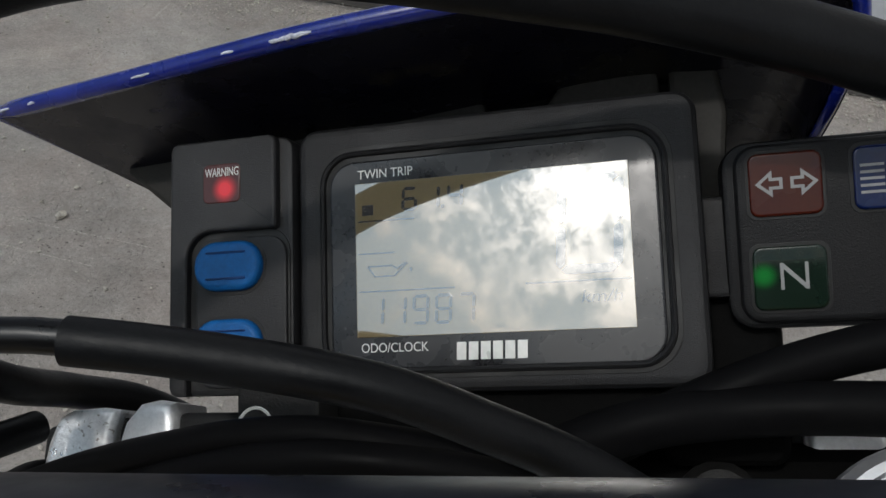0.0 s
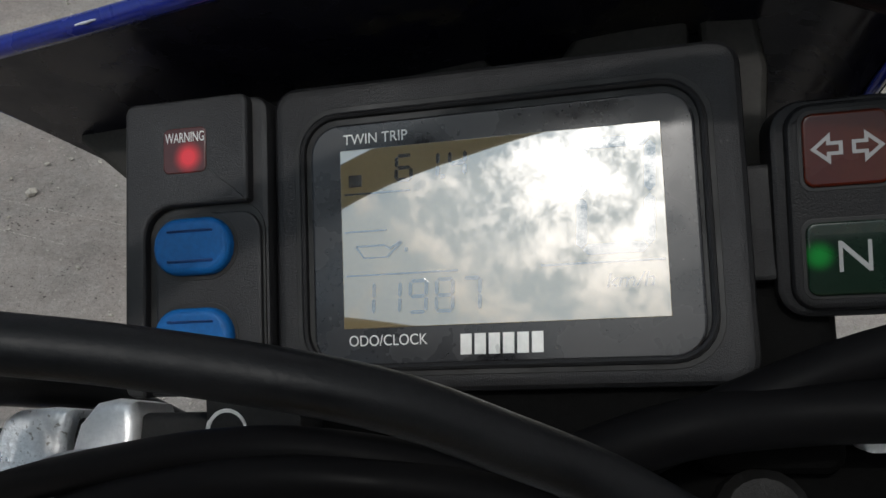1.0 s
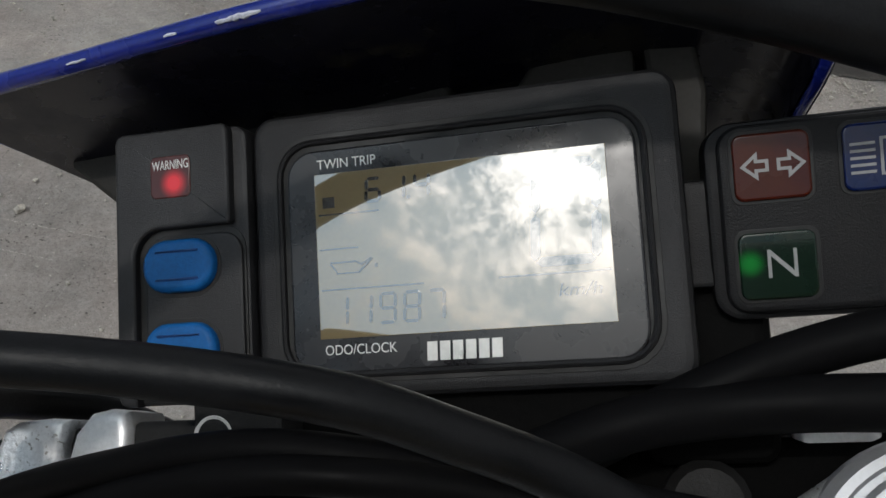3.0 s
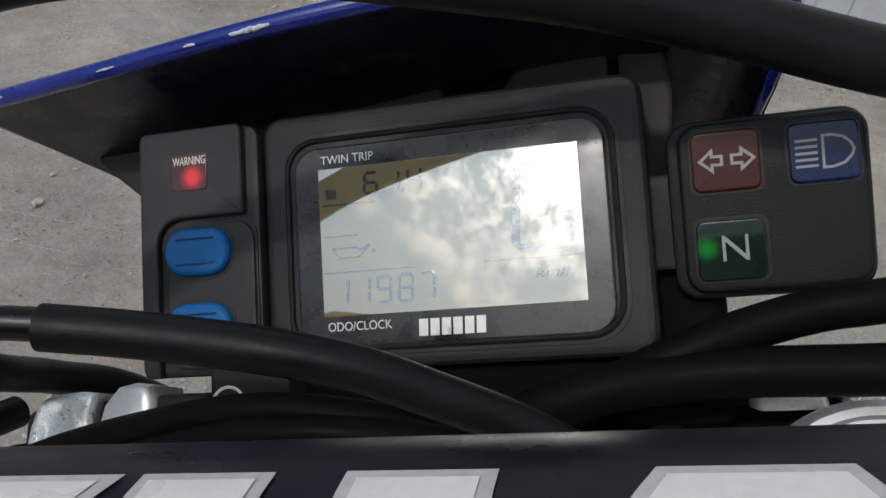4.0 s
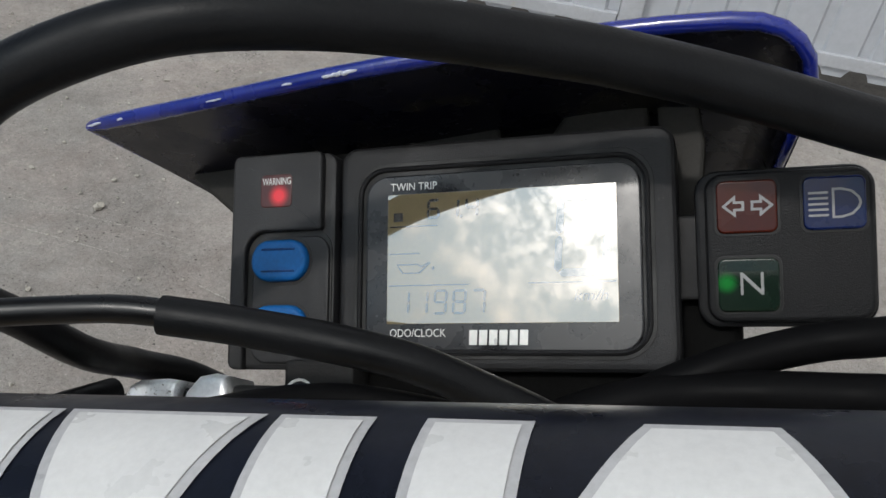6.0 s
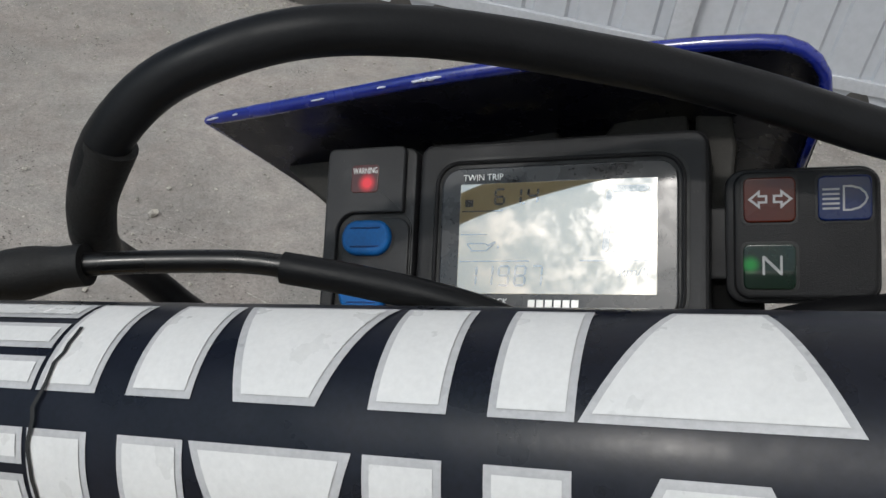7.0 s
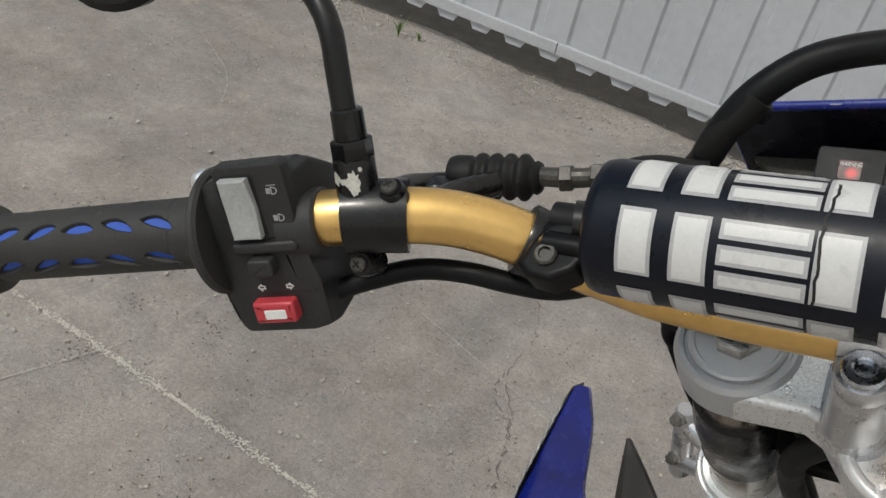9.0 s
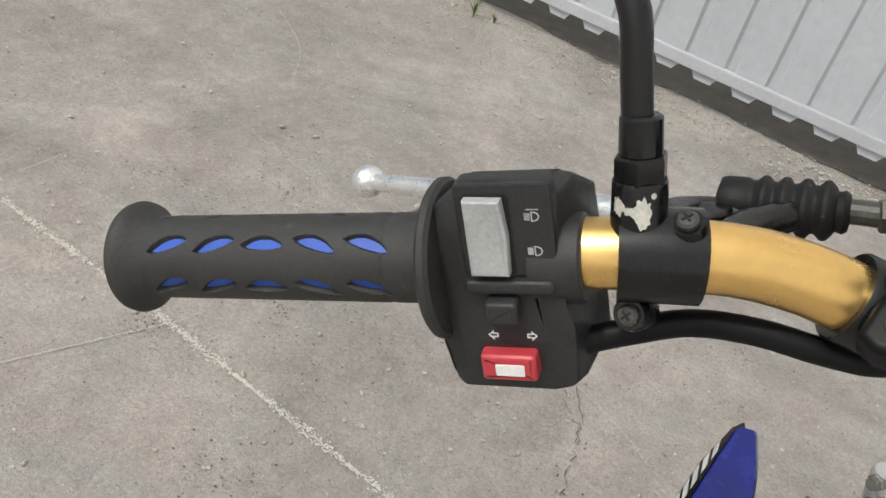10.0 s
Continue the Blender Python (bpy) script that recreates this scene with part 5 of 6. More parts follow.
# cables
TN, TF = V(0, -0.42, 0.907).normalized(), V(0, 0.907, 0.42).normalized()
TRIP = Matrix(((1, 0, 0, 0.0055), (0, TF.y, TN.y, 0.0813), (0, TF.z, TN.z, -0.0693), (0, 0, 0, 1))) @ MM
CABLES = (("clutch_cable", [(-0.128, 0.0735, 0.0105), (-0.1106, 0.0800, 0.0105), (-0.0976, 0.0836, 0.0099), (-0.0788, 0.0898, 0.0063), (-0.0581, 0.0946, 0.0027), (-0.0490, 0.0960, 0.0004), (-0.040, 0.0972, -0.0018)], 0.0031, M_CABLE_GLOSS, "glossy black clutch cable"),
          ("cable_sleeve", [(-0.0464, 0.0948, 0.0006), (-0.0310, 0.0966, -0.0042), (-0.0105, 0.0980, -0.0108), (0.0050, 0.0990, -0.0175), (0.0175, 0.0992, -0.0255), (0.0305, 0.0992, -0.0345), (0.043, 0.098, -0.045), (0.058, 0.095, -0.060)], 0.0042, M_HOSE, "black sleeve over the clutch cable"),
          ("brake_hose", [(0.1700, 0.150, -0.036), (0.1426, 0.1562, -0.0220), (0.1187, 0.1547, -0.0099), (0.0938, 0.1532, 0.0012), (0.0695, 0.1518, 0.0128), (0.0467, 0.1486, 0.0230), (0.0297, 0.1434, 0.0306), (0.0118, 0.1364, 0.0390), (-0.0074, 0.1268, 0.0476),
                          (-0.0290, 0.1170, 0.0538), (-0.0490, 0.1100, 0.0540), (-0.0683, 0.1025, 0.0498), (-0.0842, 0.0960, 0.0390), (-0.0950, 0.0940, 0.0250), (-0.1010, 0.0940, 0.0130)], 0.0062, M_HOSE, "thick black hose looped over the fairing"),
          ("brake_hose", [(-0.1000, 0.0938, 0.0150), (-0.1060, 0.0985, 0.0050), (-0.1125, 0.1070, -0.0030), (-0.1178, 0.1199, -0.0205), (-0.1201, 0.1356, -0.0491), (-0.1250, 0.1567, -0.0746), (-0.1200, 0.1764, -0.1030), (-0.10, 0.19, -0.15)], 0.0052, M_HOSE, "black hose running down behind the panel"),
          ("wiring_loom", [(-0.222, -0.002, -0.022), (-0.2060, 0.0060, -0.0170), (-0.1900, 0.0160, -0.0145), (-0.1720, 0.0220, -0.0155), (-0.1540, 0.0270, -0.0195), (-0.1400, 0.0350, -0.0235), (-0.1290, 0.0500, -0.0265), (-0.1220, 0.0720, -0.0320), (-0.114, 0.103, -0.043), (-0.112, 0.13, -0.06)], 0.0043, M_HOSE, "black taped wiring loom under the bar"),
          ("throttle_cable", [(0.185, 0.120, -0.030), (0.130, 0.137, -0.0400), (0.1005, 0.138, -0.0458), (0.0871, 0.138, -0.0474), (0.0720, 0.136, -0.0503), (0.0590, 0.132, -0.0525), (0.0460, 0.128, -0.0560), (0.020, 0.124, -0.0680), (-0.03, 0.122, -0.085)], 0.0046, M_CABLE, "black throttle cable crossing below the panel"),
          ("throttle_cable", [(0.18, 0.075, -0.050), (0.120, 0.092, -0.0580), (0.06, 0.101, -0.0520), (0.020, 0.104, -0.0420), (-0.0119, 0.105, -0.0349), (-0.0296, 0.105, -0.0345), (-0.0498, 0.105, -0.0381), (-0.0731, 0.105, -0.0442), (-0.0986, 0.106, -0.0540), (-0.1160, 0.114, -0.0660), (-0.1260, 0.132, -0.0810), (-0.1278, 0.1455, -0.0990), (-0.1258, 0.1557, -0.1215), (-0.1202, 0.1717, -0.1576), (-0.1141, 0.1853, -0.1873), (-0.105, 0.20, -0.24)], 0.0034, M_CABLE, "black throttle cable above the fork clamp"),
          ("throttle_cable", [(0.18, 0.070, -0.058), (0.110, 0.090, -0.0640), (0.05, 0.0985, -0.0500), (0.0150, 0.1000, -0.0395), (-0.0053, 0.100, -0.0358), (-0.0194, 0.100, -0.0350), (-0.0342, 0.100, -0.0371), (-0.0558, 0.100, -0.0432), (-0.0850, 0.101, -0.0560), (-0.1080, 0.108, -0.0720), (-0.1230, 0.130, -0.0950), (-0.115, 0.17, -0.15), (-0.10, 0.20, -0.24)], 0.0034, M_CABLE, "second black throttle cable beside the first"),
          ("brake_hose", [(0.19, 0.100, -0.050), (0.130, 0.121, -0.0515), (0.0848, 0.127, -0.0535), (0.0585, 0.127, -0.0540), (0.0372, 0.124, -0.0555), (0.010, 0.120, -0.066), (-0.02, 0.118, -0.085)], 0.0052, M_CABLE, "black hose crossing below the throttle cable"))
for f0, n0, r0 in ((-16, -46, 0.0075), (-27, -54, 0.0065), (-40, -60, 0.008)):
    CABLES = CABLES + (("wiring_loom", [TRIP @ V(44, f0 - 4, n0 - 14), TRIP @ V(58, f0, n0), TRIP @ V(76, f0 + 3, n0 + 3), TRIP @ V(96, f0 - 2, n0 - 4), TRIP @ V(120, f0 - 14, n0 - 20)], r0, M_RUBBER, "dirty black wiring loom beside the steering head"),)
for f0, r0 in ((-4, 0.0062), (8, 0.0052)):
    CABLES = CABLES + (("wiring_loom", [TRIP @ V(-34, f0 + 4, -44), TRIP @ V(-50, f0 + 2, -52), TRIP @ V(-61, f0, -66), TRIP @ V(-64, f0 + 3, -96), TRIP @ V(-58, f0 + 8, -150), TRIP @ V(-50, f0 + 10, -200)], r0, M_RUBBER, "dirty black hose between fork and steering head"),)
for name, line, r, material, label in CABLES:
    bm = bmesh.new()
    tube(bm, spline(line, 0.004), r, 20)
    part(name, bm, material, bike, label, 70)
bm = bmesh.new()
tube(bm, spline([(-0.1320, 0.0715, 0.0100), (-0.1230, 0.0755, 0.0106), (-0.1106, 0.0800, 0.0105), (-0.0970, 0.0838, 0.0098)], 0.003), lambda t: 0.0040 + 0.0032 * math.sin(min(1.0, t * 1.25) * 2.6), 20)
part("cable_boot", bm, M_RUBBER, bike, "smooth black rubber cable boot", 70)
bm = bmesh.new()
hose_wrap = spline([(-0.0830, 0.0960, 0.0385), (-0.0945, 0.0940, 0.0250), (-0.1008, 0.0940, 0.0130), (-0.1060, 0.0985, 0.0060)], 0.003)
tube(bm, hose_wrap, lambda t: 0.0069 - 0.0010 * t, 20)
part("hose_wrap", bm, M_RUBBER, bike, "black tape wrapped round the hose", 70)

# upper fork clamp, in the plane of the steering head: x across, f forwards, height along the steering axis
half = [(0, -48), (11, -46), (22, -41.5), (30, -37.5), (37, -32), (44, -22), (50, -13), (58, -8.5), (74, -9), (86, -9.5), (98, -6), (107, 3), (113.5, 18), (110.5, 31), (101, 41), (88, 44), (74, 40), (58, 30), (38, 31), (18, 33), (0, 34)]
outline = half + [(-x, y) for x, y in reversed(half[1:-1])]
bm = bmesh.new()
plate(bm, outline, -34, -16, 4.0, TRIP, 3)
triple = part("fork_clamp", bm, M_ALU, bike, "scuffed cast aluminium upper fork clamp", 40)
for line in ([(-28.5, -34.5), (-21.0, -26.5), (-6.5, -30.8), (-2.8, -41.0)], [(27.5, -33.5), (17.6, -26.0), (6.0, -30.0), (2.8, -41.0)]):
    rings = []                                        # raised ridge of the casting
    for k, (x, f) in enumerate(line):
        a, b = Vector(line[max(k - 1, 0)]), Vector(line[min(k + 1, 3)])
        side = Vector((-(b - a).y, (b - a).x)).normalized()
        rings.append([TRIP @ V(x + side.x * o, f + side.y * o, h) for o, h in ((-2.6, -17.5), (-1.5, -11.8), (0.5, -11.6), (1.7, -17.5))])
    bm = bmesh.new()
    loft(bm, rings)
    part("casting_rib", bm, M_ALU, triple, "", 20)
bead = [(x * 0.965, f + 2.4 - abs(x) * 0.012) for x, f in half[:8]]
bm = bmesh.new()                                      # smooth raised bead along the rear edge
tube(bm, spline([TRIP @ V(x, f, -17.0) for x, f in [(-x, f) for x, f in reversed(bead[1:])] + bead], 0.003), 0.0030, 12)
part("edge_bead", bm, M_ALU_BEAD, triple, "", 60)
bm = bmesh.new()
lathe(bm, TRIP @ V(0, 1, -16.5), TN, [(0.0226, -0.001), (0.0222, 0.0012), (0.0214, 0.0016), (0.0208, 0.0010), (0.0200, 0.0010), (0.0196, 0.0022), (0.0188, 0.0028), (0.0180, 0.0024), (0.0170, 0.0026), (0.0, 0.0026)], 56)
part("washer", bm, M_ALU, triple)
bm = bmesh.new()
lathe(bm, TRIP @ V(0, 1, -13), TN, [(0.0146, 0.0), (0.0150, 0.0008), (0.0150, 0.0048), (0.0140, 0.0058), (0.0100, 0.0062)], 6)
nut = part("stem_nut", bm, M_STEEL, triple, "worn hexagonal steering stem nut", 25)
bm = bmesh.new()
lathe(bm, TRIP @ V(0, 1, -8), TN, [(0.0130, 0.0), (0.0130, 0.0030), (0.0124, 0.0056), (0.0110, 0.0076), (0.0085, 0.0088), (0.0045, 0.0094), (0.0, 0.0096)], 40)
part("dome", bm, M_CHROME, nut, "polished domed stem bolt")
FD = (TF * 0.15 - TN * 0.985 + V(-0.05, 0, 0)).normalized()      # fork axis, downwards


def stadium(n, cx, f0, f1, r, sides=12):
    """Points of a long round-ended section across the bar, at height n over the steering head."""
    ring = []
    for k in range(sides + 1):
        a = math.pi * k / sides
        ring.append(TRIP @ V(cx + r * math.cos(a), f1 - r + r * math.sin(a), n))
    for k in range(sides + 1):
        a = math.pi + math.pi * k / sides
        ring.append(TRIP @ V(cx + r * math.cos(a), f0 + r + r * math.sin(a), n))
    return ring


for s in (-1, 1):
    cx = 90.5 * s
    bm = bmesh.new()
    lathe(bm, TRIP @ V(cx, 18, -20), TN, [(0.0275, -0.013), (0.0278, 0.0015), (0.0270, 0.0042), (0.0250, 0.0062), (0.0232, 0.0062), (0.0226, 0.0050), (0.0, 0.0050)], 56)
    part("clamp_eye", bm, M_CAP, triple)
    bm = bmesh.new()
    lathe(bm, TRIP @ V(cx, 18, -15), TN, [(0.0212, 0.0), (0.0212, 0.0026), (0.0200, 0.0036), (0.0184, 0.0036), (0.0176, 0.0020), (0.0150, 0.0020), (0.0, 0.0022)], 56)
    cap = part("fork_cap", bm, M_CAP, triple, "grey turned fork cap")
    bm = bmesh.new()
    lathe(bm, TRIP @ V(cx, 18, -13), TN, [(0.0105, 0.0), (0.0105, 0.0030), (0.0095, 0.0040), (0.0, 0.0040)], 6)
    part("cap_hex", bm, M_STEEL, cap, "", 20)
    top = TRIP @ V(cx, 18, -30)
    bm = bmesh.new()
    lathe(bm, top, FD, [(0.0205, 0.0), (0.0205, 0.17), (0.0205, 0.56)], 32)
    part("fork_tube", bm, M_FORK, bike, "grey steel fork tube")
    bm = bmesh.new()
    lathe(bm, top, FD, [(0.0212, 0.038), (0.0232, 0.040), (0.0236, 0.060), (0.0242, 0.064), (0.0242, 0.082), (0.0228, 0.086), (0.0226, 0.118), (0.0212, 0.121)], 32)
    part("rubber_sleeve", bm, M_GLOSS, bike, "black sleeve round the fork tube")
    bm = bmesh.new()
    lathe(bm, top, FD, [(0.0270, 0.53), (0.0280, 0.54), (0.0265, 0.56), (0.0265, 0.90), (0.0180, 0.93)], 32)
    part("fork_slider", bm, M_ALU, bike, "cast aluminium fork slider")
    bm = bmesh.new()
    lathe(bm, top, FD, [(0.0206, 0.166), (0.0240, 0.166), (0.0258, 0.169), (0.0272, 0.169), (0.0290, 0.172), (0.0290, 0.190), (0.0280, 0.193)], 40)
    ring = part("lower_clamp_ring", bm, M_ALU, bike, "cast aluminium lower clamp ring with bolted ear")
    # lower body in near-black, painting in the shadow below the ring
    bm = bmesh.new()
    lathe(bm, top, FD, [(0.0277, 0.191), (0.0277, 0.222), (0.0255, 0.226)], 40)
    part("skirt", bm, M_DARK, ring, "lower part of the clamp, painted dark for shade")
    ear0, ear1 = (V(-0.1377, 0.2366, -0.2203), V(-0.1436, 0.2473, -0.2848)) if s < 0 else (V(0.1487, 0.2366, -0.2203), V(0.1546, 0.2473, -0.2848))
    bm = bmesh.new()
    tube(bm, [ear0, ear0.lerp(ear1, 0.05), ear0.lerp(ear1, 0.4), ear0.lerp(ear1, 0.5), ear0.lerp(ear1, 0.95), ear1], lambda t: 0.0062 if t in (0.0, 1.0) else 0.0078, 14)
    part("ear", bm, M_ALU_DARK, ring, "", 40)
    for k in (0.2, 0.8):                              # webs that join the ear to the ring
        bm = bmesh.new()
        tube(bm, [ear0.lerp(ear1, k), (top + FD * (0.180 + 0.03 * k)).lerp(ear0.lerp(ear1, k), 0.45)], 0.0075, 14)
        part("web", bm, M_ALU_DARK, ring, "", 40)
    for k in (0.12, 0.72):
        bm = bmesh.new()
        lathe(bm, ear0.lerp(ear1, k) + V(0.002 * s, -0.006, 0.002), V(0.35 * s, -0.85, 0.25), [(0.0052, -0.004), (0.0054, 0.003), (0.0040, 0.0036), (0.0040, 0.0075), (0.0, 0.008)], 6)
        part("ear_bolt", bm, M_STEEL_DULL, ring, "", 20)
    rx = -38.4 if s < 0 else 42.0
    bx = 0.0055 + rx / 1000
    bm = bmesh.new()                                  # riser leans back from the clamp to the bar
    loft(bm, [stadium(-17, rx - 1, -25, 28, 14.5), stadium(-15, rx - 1, -23.5, 26, 13.0), stadium(-10, rx - 0.8, -23.5, 24, 11.8), stadium(4, rx - 0.5, -25.5, 22, 11.0), stadium(20, rx, -28, 19.5, 10.6), stadium(33.0, rx, -29.5, 18.6, 10.0), stadium(33.8, rx, -29.0, 18.2, 9.5)])
    riser = part("bar_riser", bm, M_ALU_DARK, bike, "cast aluminium handlebar riser", 45)
    bm = bmesh.new()
    loft(bm, [stadium(34.2, rx, -29.0, 18.2, 9.5), stadium(34.8, rx, -29.6, 18.8, 10.1), stadium(40.5, rx, -29.6, 18.8, 10.1), stadium(42.0, rx, -28.8, 18.0, 9.2)])
    cap = part("bar_cap", bm, M_ALU_DARK, riser, "aluminium handlebar clamp cap", 45)
    bm = bmesh.new()
    tube(bm, [V(bx - 0.0095, 0.0640, -0.0370), V(bx + 0.0095, 0.0640, -0.0370)], 0.0142, 28)
    part("cap_arch", bm, M_ALU_DARK, cap)
    for f in (-20.4, 10.0):
        bm = bmesh.new()
        lathe(bm, TRIP @ V(rx, f, 40), TN, [(0.0078, -0.002), (0.0078, 0.0046), (0.0070, 0.0058), (0.0042, 0.0060), (0.0034, 0.0054), (0.0032, 0.0030), (0.0, 0.0028)], 24)
        part("clamp_bolt", bm, M_BOLT_HEAD, riser, "socket-head clamp bolt")
bm = bmesh.new()
plate(bm, [(-88, -6), (88, -6), (88, 30), (30, 34), (-30, 34), (-88, 30)], -236, -206, 4.0, TRIP)
part("lower_fork_clamp", bm, M_ALU, bike, "cast aluminium lower fork clamp")
bm = bmesh.new()
lathe(bm, TRIP @ V(0, 0, -36), -TN, [(0.027, 0.0), (0.027, 0.17)], 32)
part("steering_head", bm, M_BLACK, bike, "black painted steering head")
# headlight housing and dark blocks added for the clutter and shade below and behind the panel
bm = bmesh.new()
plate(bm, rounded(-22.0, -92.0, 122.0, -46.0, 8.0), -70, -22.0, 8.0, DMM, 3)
lamp_box = part("headlight_housing", bm, M_DARK, bike, "black headlight housing behind the panel, darkened for shade")
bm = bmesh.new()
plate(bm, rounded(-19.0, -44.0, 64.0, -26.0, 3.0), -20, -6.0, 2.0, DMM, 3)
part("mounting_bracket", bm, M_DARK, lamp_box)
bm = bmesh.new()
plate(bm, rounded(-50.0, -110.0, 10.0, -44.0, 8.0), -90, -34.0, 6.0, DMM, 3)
part("dark_fill", bm, M_DARK, lamp_box)
# dark block added in the gap that the fairing shell would close
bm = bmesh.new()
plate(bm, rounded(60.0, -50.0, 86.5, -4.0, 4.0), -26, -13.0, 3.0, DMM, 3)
part("gap_fill", bm, M_DARK, lamp_box)
for q in (V(-0.040, 0.150, -0.078), V(0.012, 0.128, -0.078), V(0.055, 0.125, -0.080)):
    bm = bmesh.new()
    lathe(bm, q, (0.1, -0.6, 0.8), [(0.0085, -0.012), (0.0088, 0.0), (0.0070, 0.002), (0.0, 0.0025)], 20)
    part("rubber_mount", bm, M_RUBBER, lamp_box)
# cast aluminium clamp halves beside the panel
CM = DMM @ Matrix.Translation((0, -45.0, -18.0)) @ Matrix.Rotation(radians(-8), 4, "X")
CM_R = Matrix.Translation((-0.0075, 0.006, -0.0065)) @ Matrix.Diagonal((-1, 1, 1, 1)) @ CM
for m in (CM, CM_R):
    for outline, top, soft, material, label in (([(-108.5, -15.0), (-86.2, -15.0), (-86.0, 3.0), (-84.5, 9.0), (-90.0, 9.6), (-100.0, 9.0), (-104.0, 7.0), (-106.5, 0.0)], 0.0, 2.2, M_ALU, "rough cast aluminium clamp half"),
                                                ([(-83.6, -25.0), (-65.6, -25.0), (-65.4, 6.0), (-67.0, 10.6), (-72.0, 11.4), (-77.5, 10.4), (-81.8, 5.5), (-83.4, -1.0)], 1.0, 3.0, M_ALU_BEAD, "smooth aluminium clamp half")):
        bm = bmesh.new()
        plate(bm, outline, -16, top, soft, m, 5)
        part("cable_clamp", bm, material, bike, label, 40)
    bm = bmesh.new()                                  # dark joint between the halves
    plate(bm, box_outline(-88.0, -14.0, -80.0, 7.0), -16, -4.5, 1.0, m, 3)
    part("clamp_gasket", bm, M_RUBBER, bike, "dark gasket between the clamp halves")
    for u0, u1, low, high, top, label in ((-112.0, -106.0, -13.0, 5.0, -5.0, "grey rubber cap on the clamp"), (-67.0, -46.5, -13.0, 8.0, -1.5, "black rubber sleeve beside the clamp")):
        bm = bmesh.new()
        plate(bm, rounded(u0, low, u1, high, 2.6, 5), -12, top, 2.0, m, 4)
        part("clamp_cap", bm, M_RUBBER, bike, label)
bm = bmesh.new()
plate(bm, rounded(-0.0105, -0.0080, 0.0105, 0.0080, 0.002, 3), -0.012, 0.006, 0.0012, Matrix.Translation((-0.0400, 0.1310, -0.0582)) @ Matrix(((1, 0, 0, 0), (0, DV.y, DN.y, 0), (0, DV.z, DN.z, 0), (0, 0, 0, 1))))
socket = part("cable_socket", bm, M_RUBBER, bike, "black plastic plug with pale sealing ring")
bm = bmesh.new()
tube(bm, [V(-0.0455, 0.1260, -0.0557) + (V(1, 0, 0) * math.cos(a) + DV * math.sin(a)) * 0.0042 for a in (math.pi * k / 16 for k in range(17))], 0.0008, 8)
part("sealing_ring", bm, M_WHITE_INK, socket, "pale sealing ring")

# side panels below the clamp
bm = bmesh.new()
tip = [tuple(q) for q in spline([(-0.2290, 0.2620, -0.2474), (-0.2260, 0.2618, -0.2432), (-0.2190, 0.2600, -0.2408), (-0.2156, 0.2585, -0.2408), (-0.2128, 0.2532, -0.2470), (-0.2085, 0.2440, -0.2680), (-0.2040, 0.2150, -0.2980), (-0.1960, 0.2000, -0.3150), (-0.190, 0.17, -0.36)], 0.007) + spline([(-0.245, 0.19, -0.40), (-0.2620, 0.2100, -0.3450), (-0.2450, 0.2400, -0.2900), (-0.2330, 0.2570, -0.2560)], 0.012)]
front_v = [bm.verts.new(q) for q in tip]
back_v = [bm.verts.new(V(*q) + V(0.0005, 0.004, -0.003)) for q in tip]
bm.faces.new(front_v)
bm.faces.new(back_v)
for k in range(len(tip)):
    bm.faces.new((front_v[k], front_v[(k + 1) % len(tip)], back_v[(k + 1) % len(tip)], back_v[k]))
shroud = part("radiator_shroud", bm, M_BLUE, bike, "glossy blue plastic radiator shroud with striped dark flank", 40)
inner_edge = spline([(-0.2292, 0.2620, -0.2478), (-0.2455, 0.2395, -0.2905), (-0.2625, 0.2095, -0.3455), (-0.2500, 0.1895, -0.4005)], 0.012)
outer_edge = [q + V(-0.0095, 0.0250, -0.0095) * min(1.0, 0.30 + 3.0 * k / len(inner_edge)) for k, q in enumerate(inner_edge)]
flank = inner_edge + list(reversed(outer_edge))
bm = bmesh.new()
front_v = [bm.verts.new(q + V(0, -0.002, 0.001)) for q in flank]
back_v = [bm.verts.new(q + V(0.004, 0.012, -0.003)) for q in flank]
bm.faces.new(front_v)
bm.faces.new(back_v)
for k in range(len(flank)):
    bm.faces.new((front_v[k], front_v[(k + 1) % len(flank)], back_v[(k + 1) % len(flank)], back_v[k]))
part("flank", bm, M_BLACK, shroud, "dark flank of the shroud")
for k in range(2, min(12, len(inner_edge) - 1)):       # slanting pale stripes along the flank's edge
    a, b = outer_edge[k - 1], outer_edge[k - 1].lerp(outer_edge[k], 0.6)
    c, d = inner_edge[k].lerp(inner_edge[k + 1], 0.3), inner_edge[k - 1].lerp(inner_edge[k], 0.7)
    up = V(0, -0.0040, 0.0020)
    quad = [a.lerp(d, 0.05) + up, b.lerp(c, 0.05) + up, b.lerp(c, 0.7) + up, a.lerp(d, 0.7) + up]
    bm = bmesh.new()
    lo = [bm.verts.new(q - up * 0.6) for q in quad]
    hi = [bm.verts.new(q) for q in quad]
    bm.faces.new(hi)
    for i in range(4):
        bm.faces.new((lo[i], lo[(i + 1) % 4], hi[(i + 1) % 4], hi[i]))
    part("stripe", bm, M_WHITE_INK, shroud)
bm = bmesh.new()
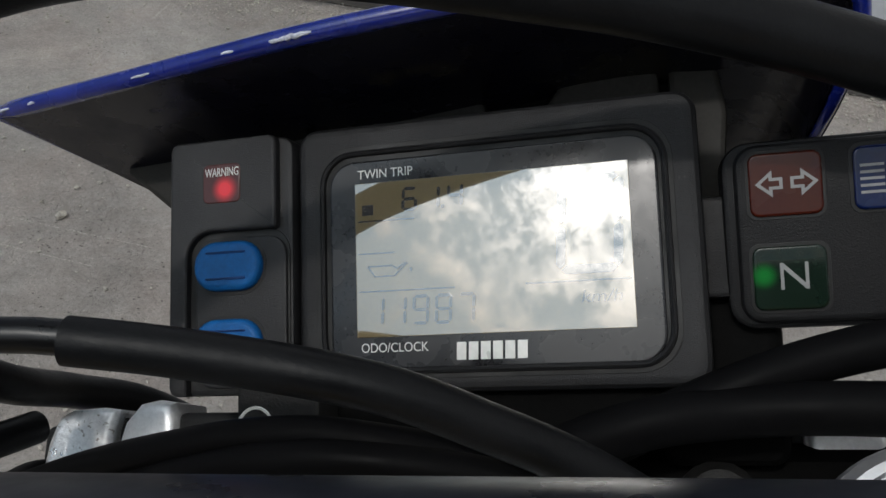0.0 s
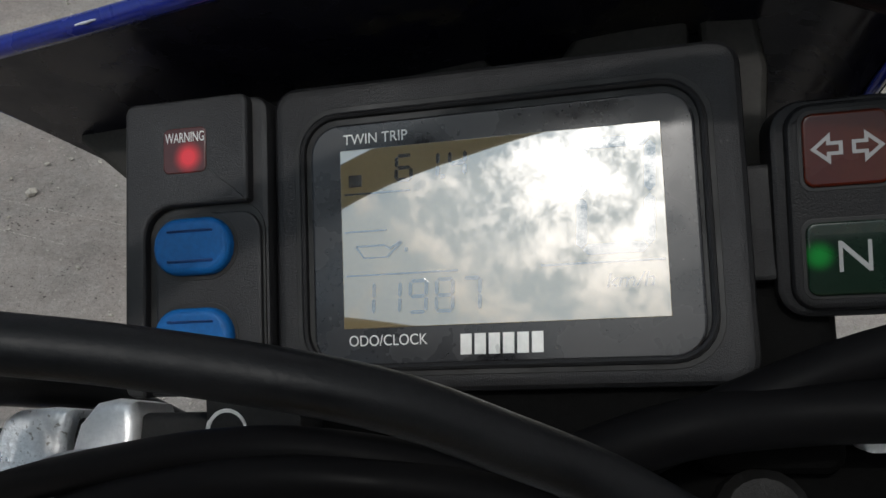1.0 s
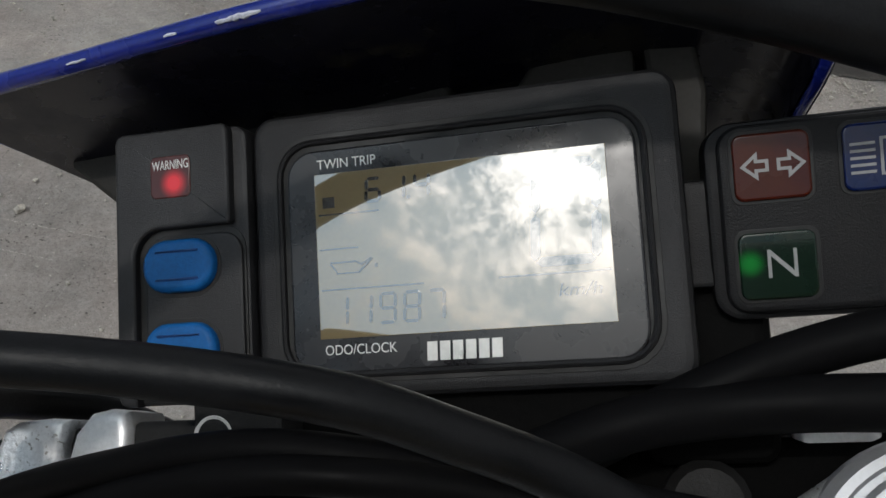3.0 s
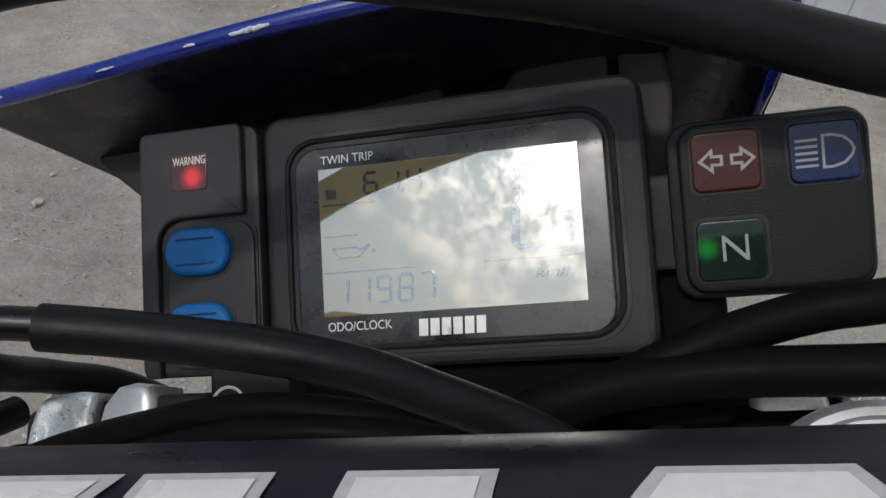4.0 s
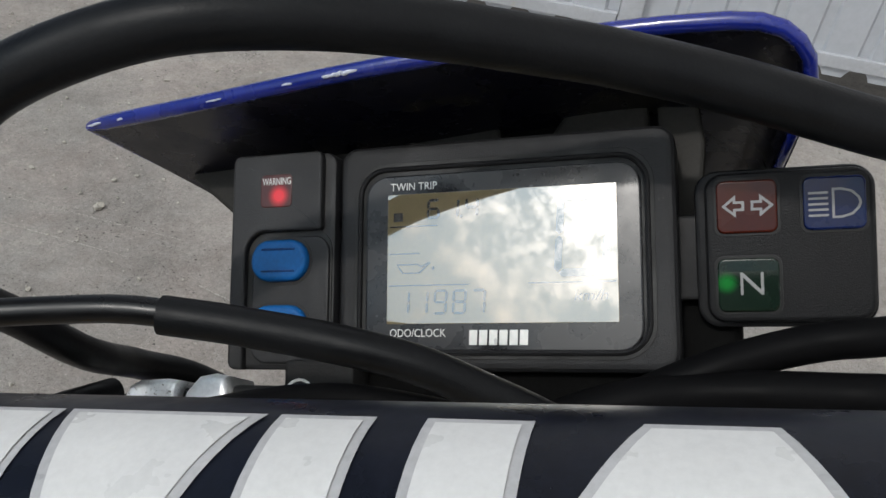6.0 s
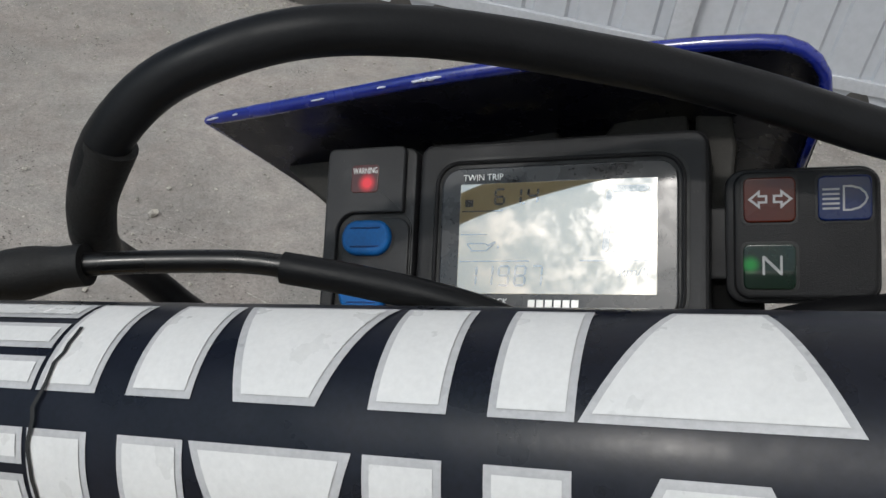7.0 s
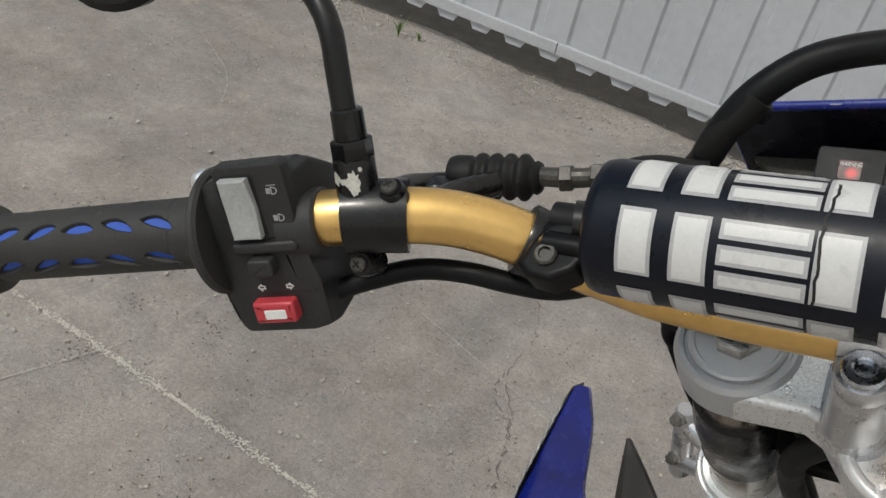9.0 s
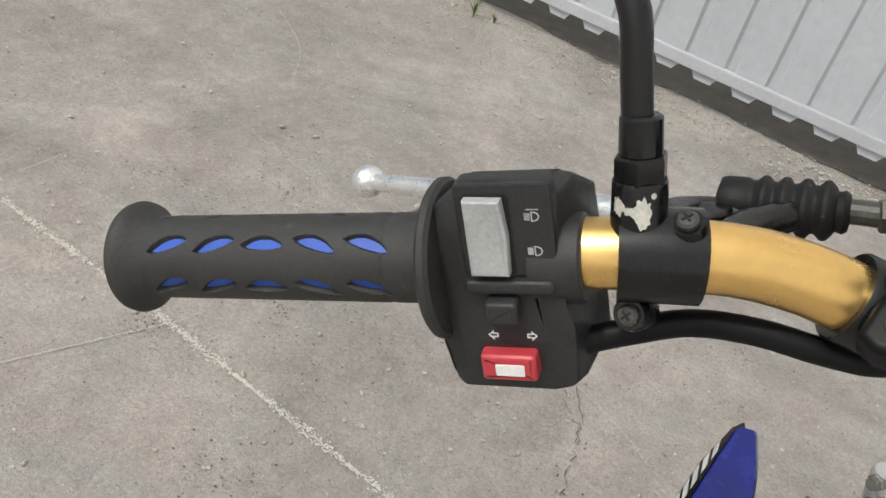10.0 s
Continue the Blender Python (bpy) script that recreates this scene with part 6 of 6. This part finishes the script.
left = [V(-0.1756, 0.2267, -0.2503), V(-0.1768, 0.2150, -0.2740), V(-0.1775, 0.2000, -0.3030), V(-0.180, 0.19, -0.36)]
ridge = [V(-0.1748, 0.2262, -0.2506), V(-0.1722, 0.2110, -0.2720), V(-0.1700, 0.1955, -0.3000), V(-0.168, 0.182, -0.355)]
right = [V(-0.1740, 0.2262, -0.2512), V(-0.1600, 0.2160, -0.2660), V(-0.1450, 0.2020, -0.2800), V(-0.132, 0.19, -0.35)]
loft(bm, [[l, r, q, q + V(0.001, 0.004, -0.002), r + V(0, 0.005, -0.003), l + V(0.001, 0.004, -0.002)] for l, r, q in zip(left, ridge, right)])
part("air_fin", bm, M_FIN, bike, "dark grey plastic air deflector fin", 15)

# front wheel under the fork
WC = TRIP @ V(0, 14, -960)
low = min((BIKE @ (WC + (TF * math.cos(a) + TN * math.sin(a)) * 1.0)).z - (BIKE @ WC).z for a in (2 * math.pi * k / 720 for k in range(720)))
WR = (BIKE @ WC).z / -low - 0.006
bm = bmesh.new()
lathe(bm, WC, (1, 0, 0), [(WR - 0.075, -0.030), (WR - 0.045, -0.043), (WR - 0.015, -0.036), (WR, -0.012), (WR, 0.012), (WR - 0.015, 0.036), (WR - 0.045, 0.043), (WR - 0.075, 0.030)], 72)
wheel = part("front_wheel", bm, M_TYRE, bike, "knobbly black front tyre")
bm = bmesh.new()
lathe(bm, WC, (1, 0, 0), [(WR - 0.095, -0.022), (WR - 0.072, -0.028), (WR - 0.072, 0.028), (WR - 0.095, 0.022)], 72)
part("rim", bm, M_ALU, wheel)
bm = bmesh.new()
lathe(bm, WC, (1, 0, 0), [(0.012, -0.105), (0.014, -0.075), (0.03, -0.035), (0.03, 0.035), (0.014, 0.075), (0.012, 0.105)], 32)
part("hub", bm, M_ALU, wheel)
for k in range(24):
    a = 2 * math.pi * k / 24
    bm = bmesh.new()
    d = TF * math.cos(a) + TN * math.sin(a)
    tube(bm, [WC + d * 0.028 + V(0.02 if k % 2 else -0.02, 0, 0), WC + d * (WR - 0.085)], 0.0016, 6)
    part("spoke", bm, M_STEEL, wheel)
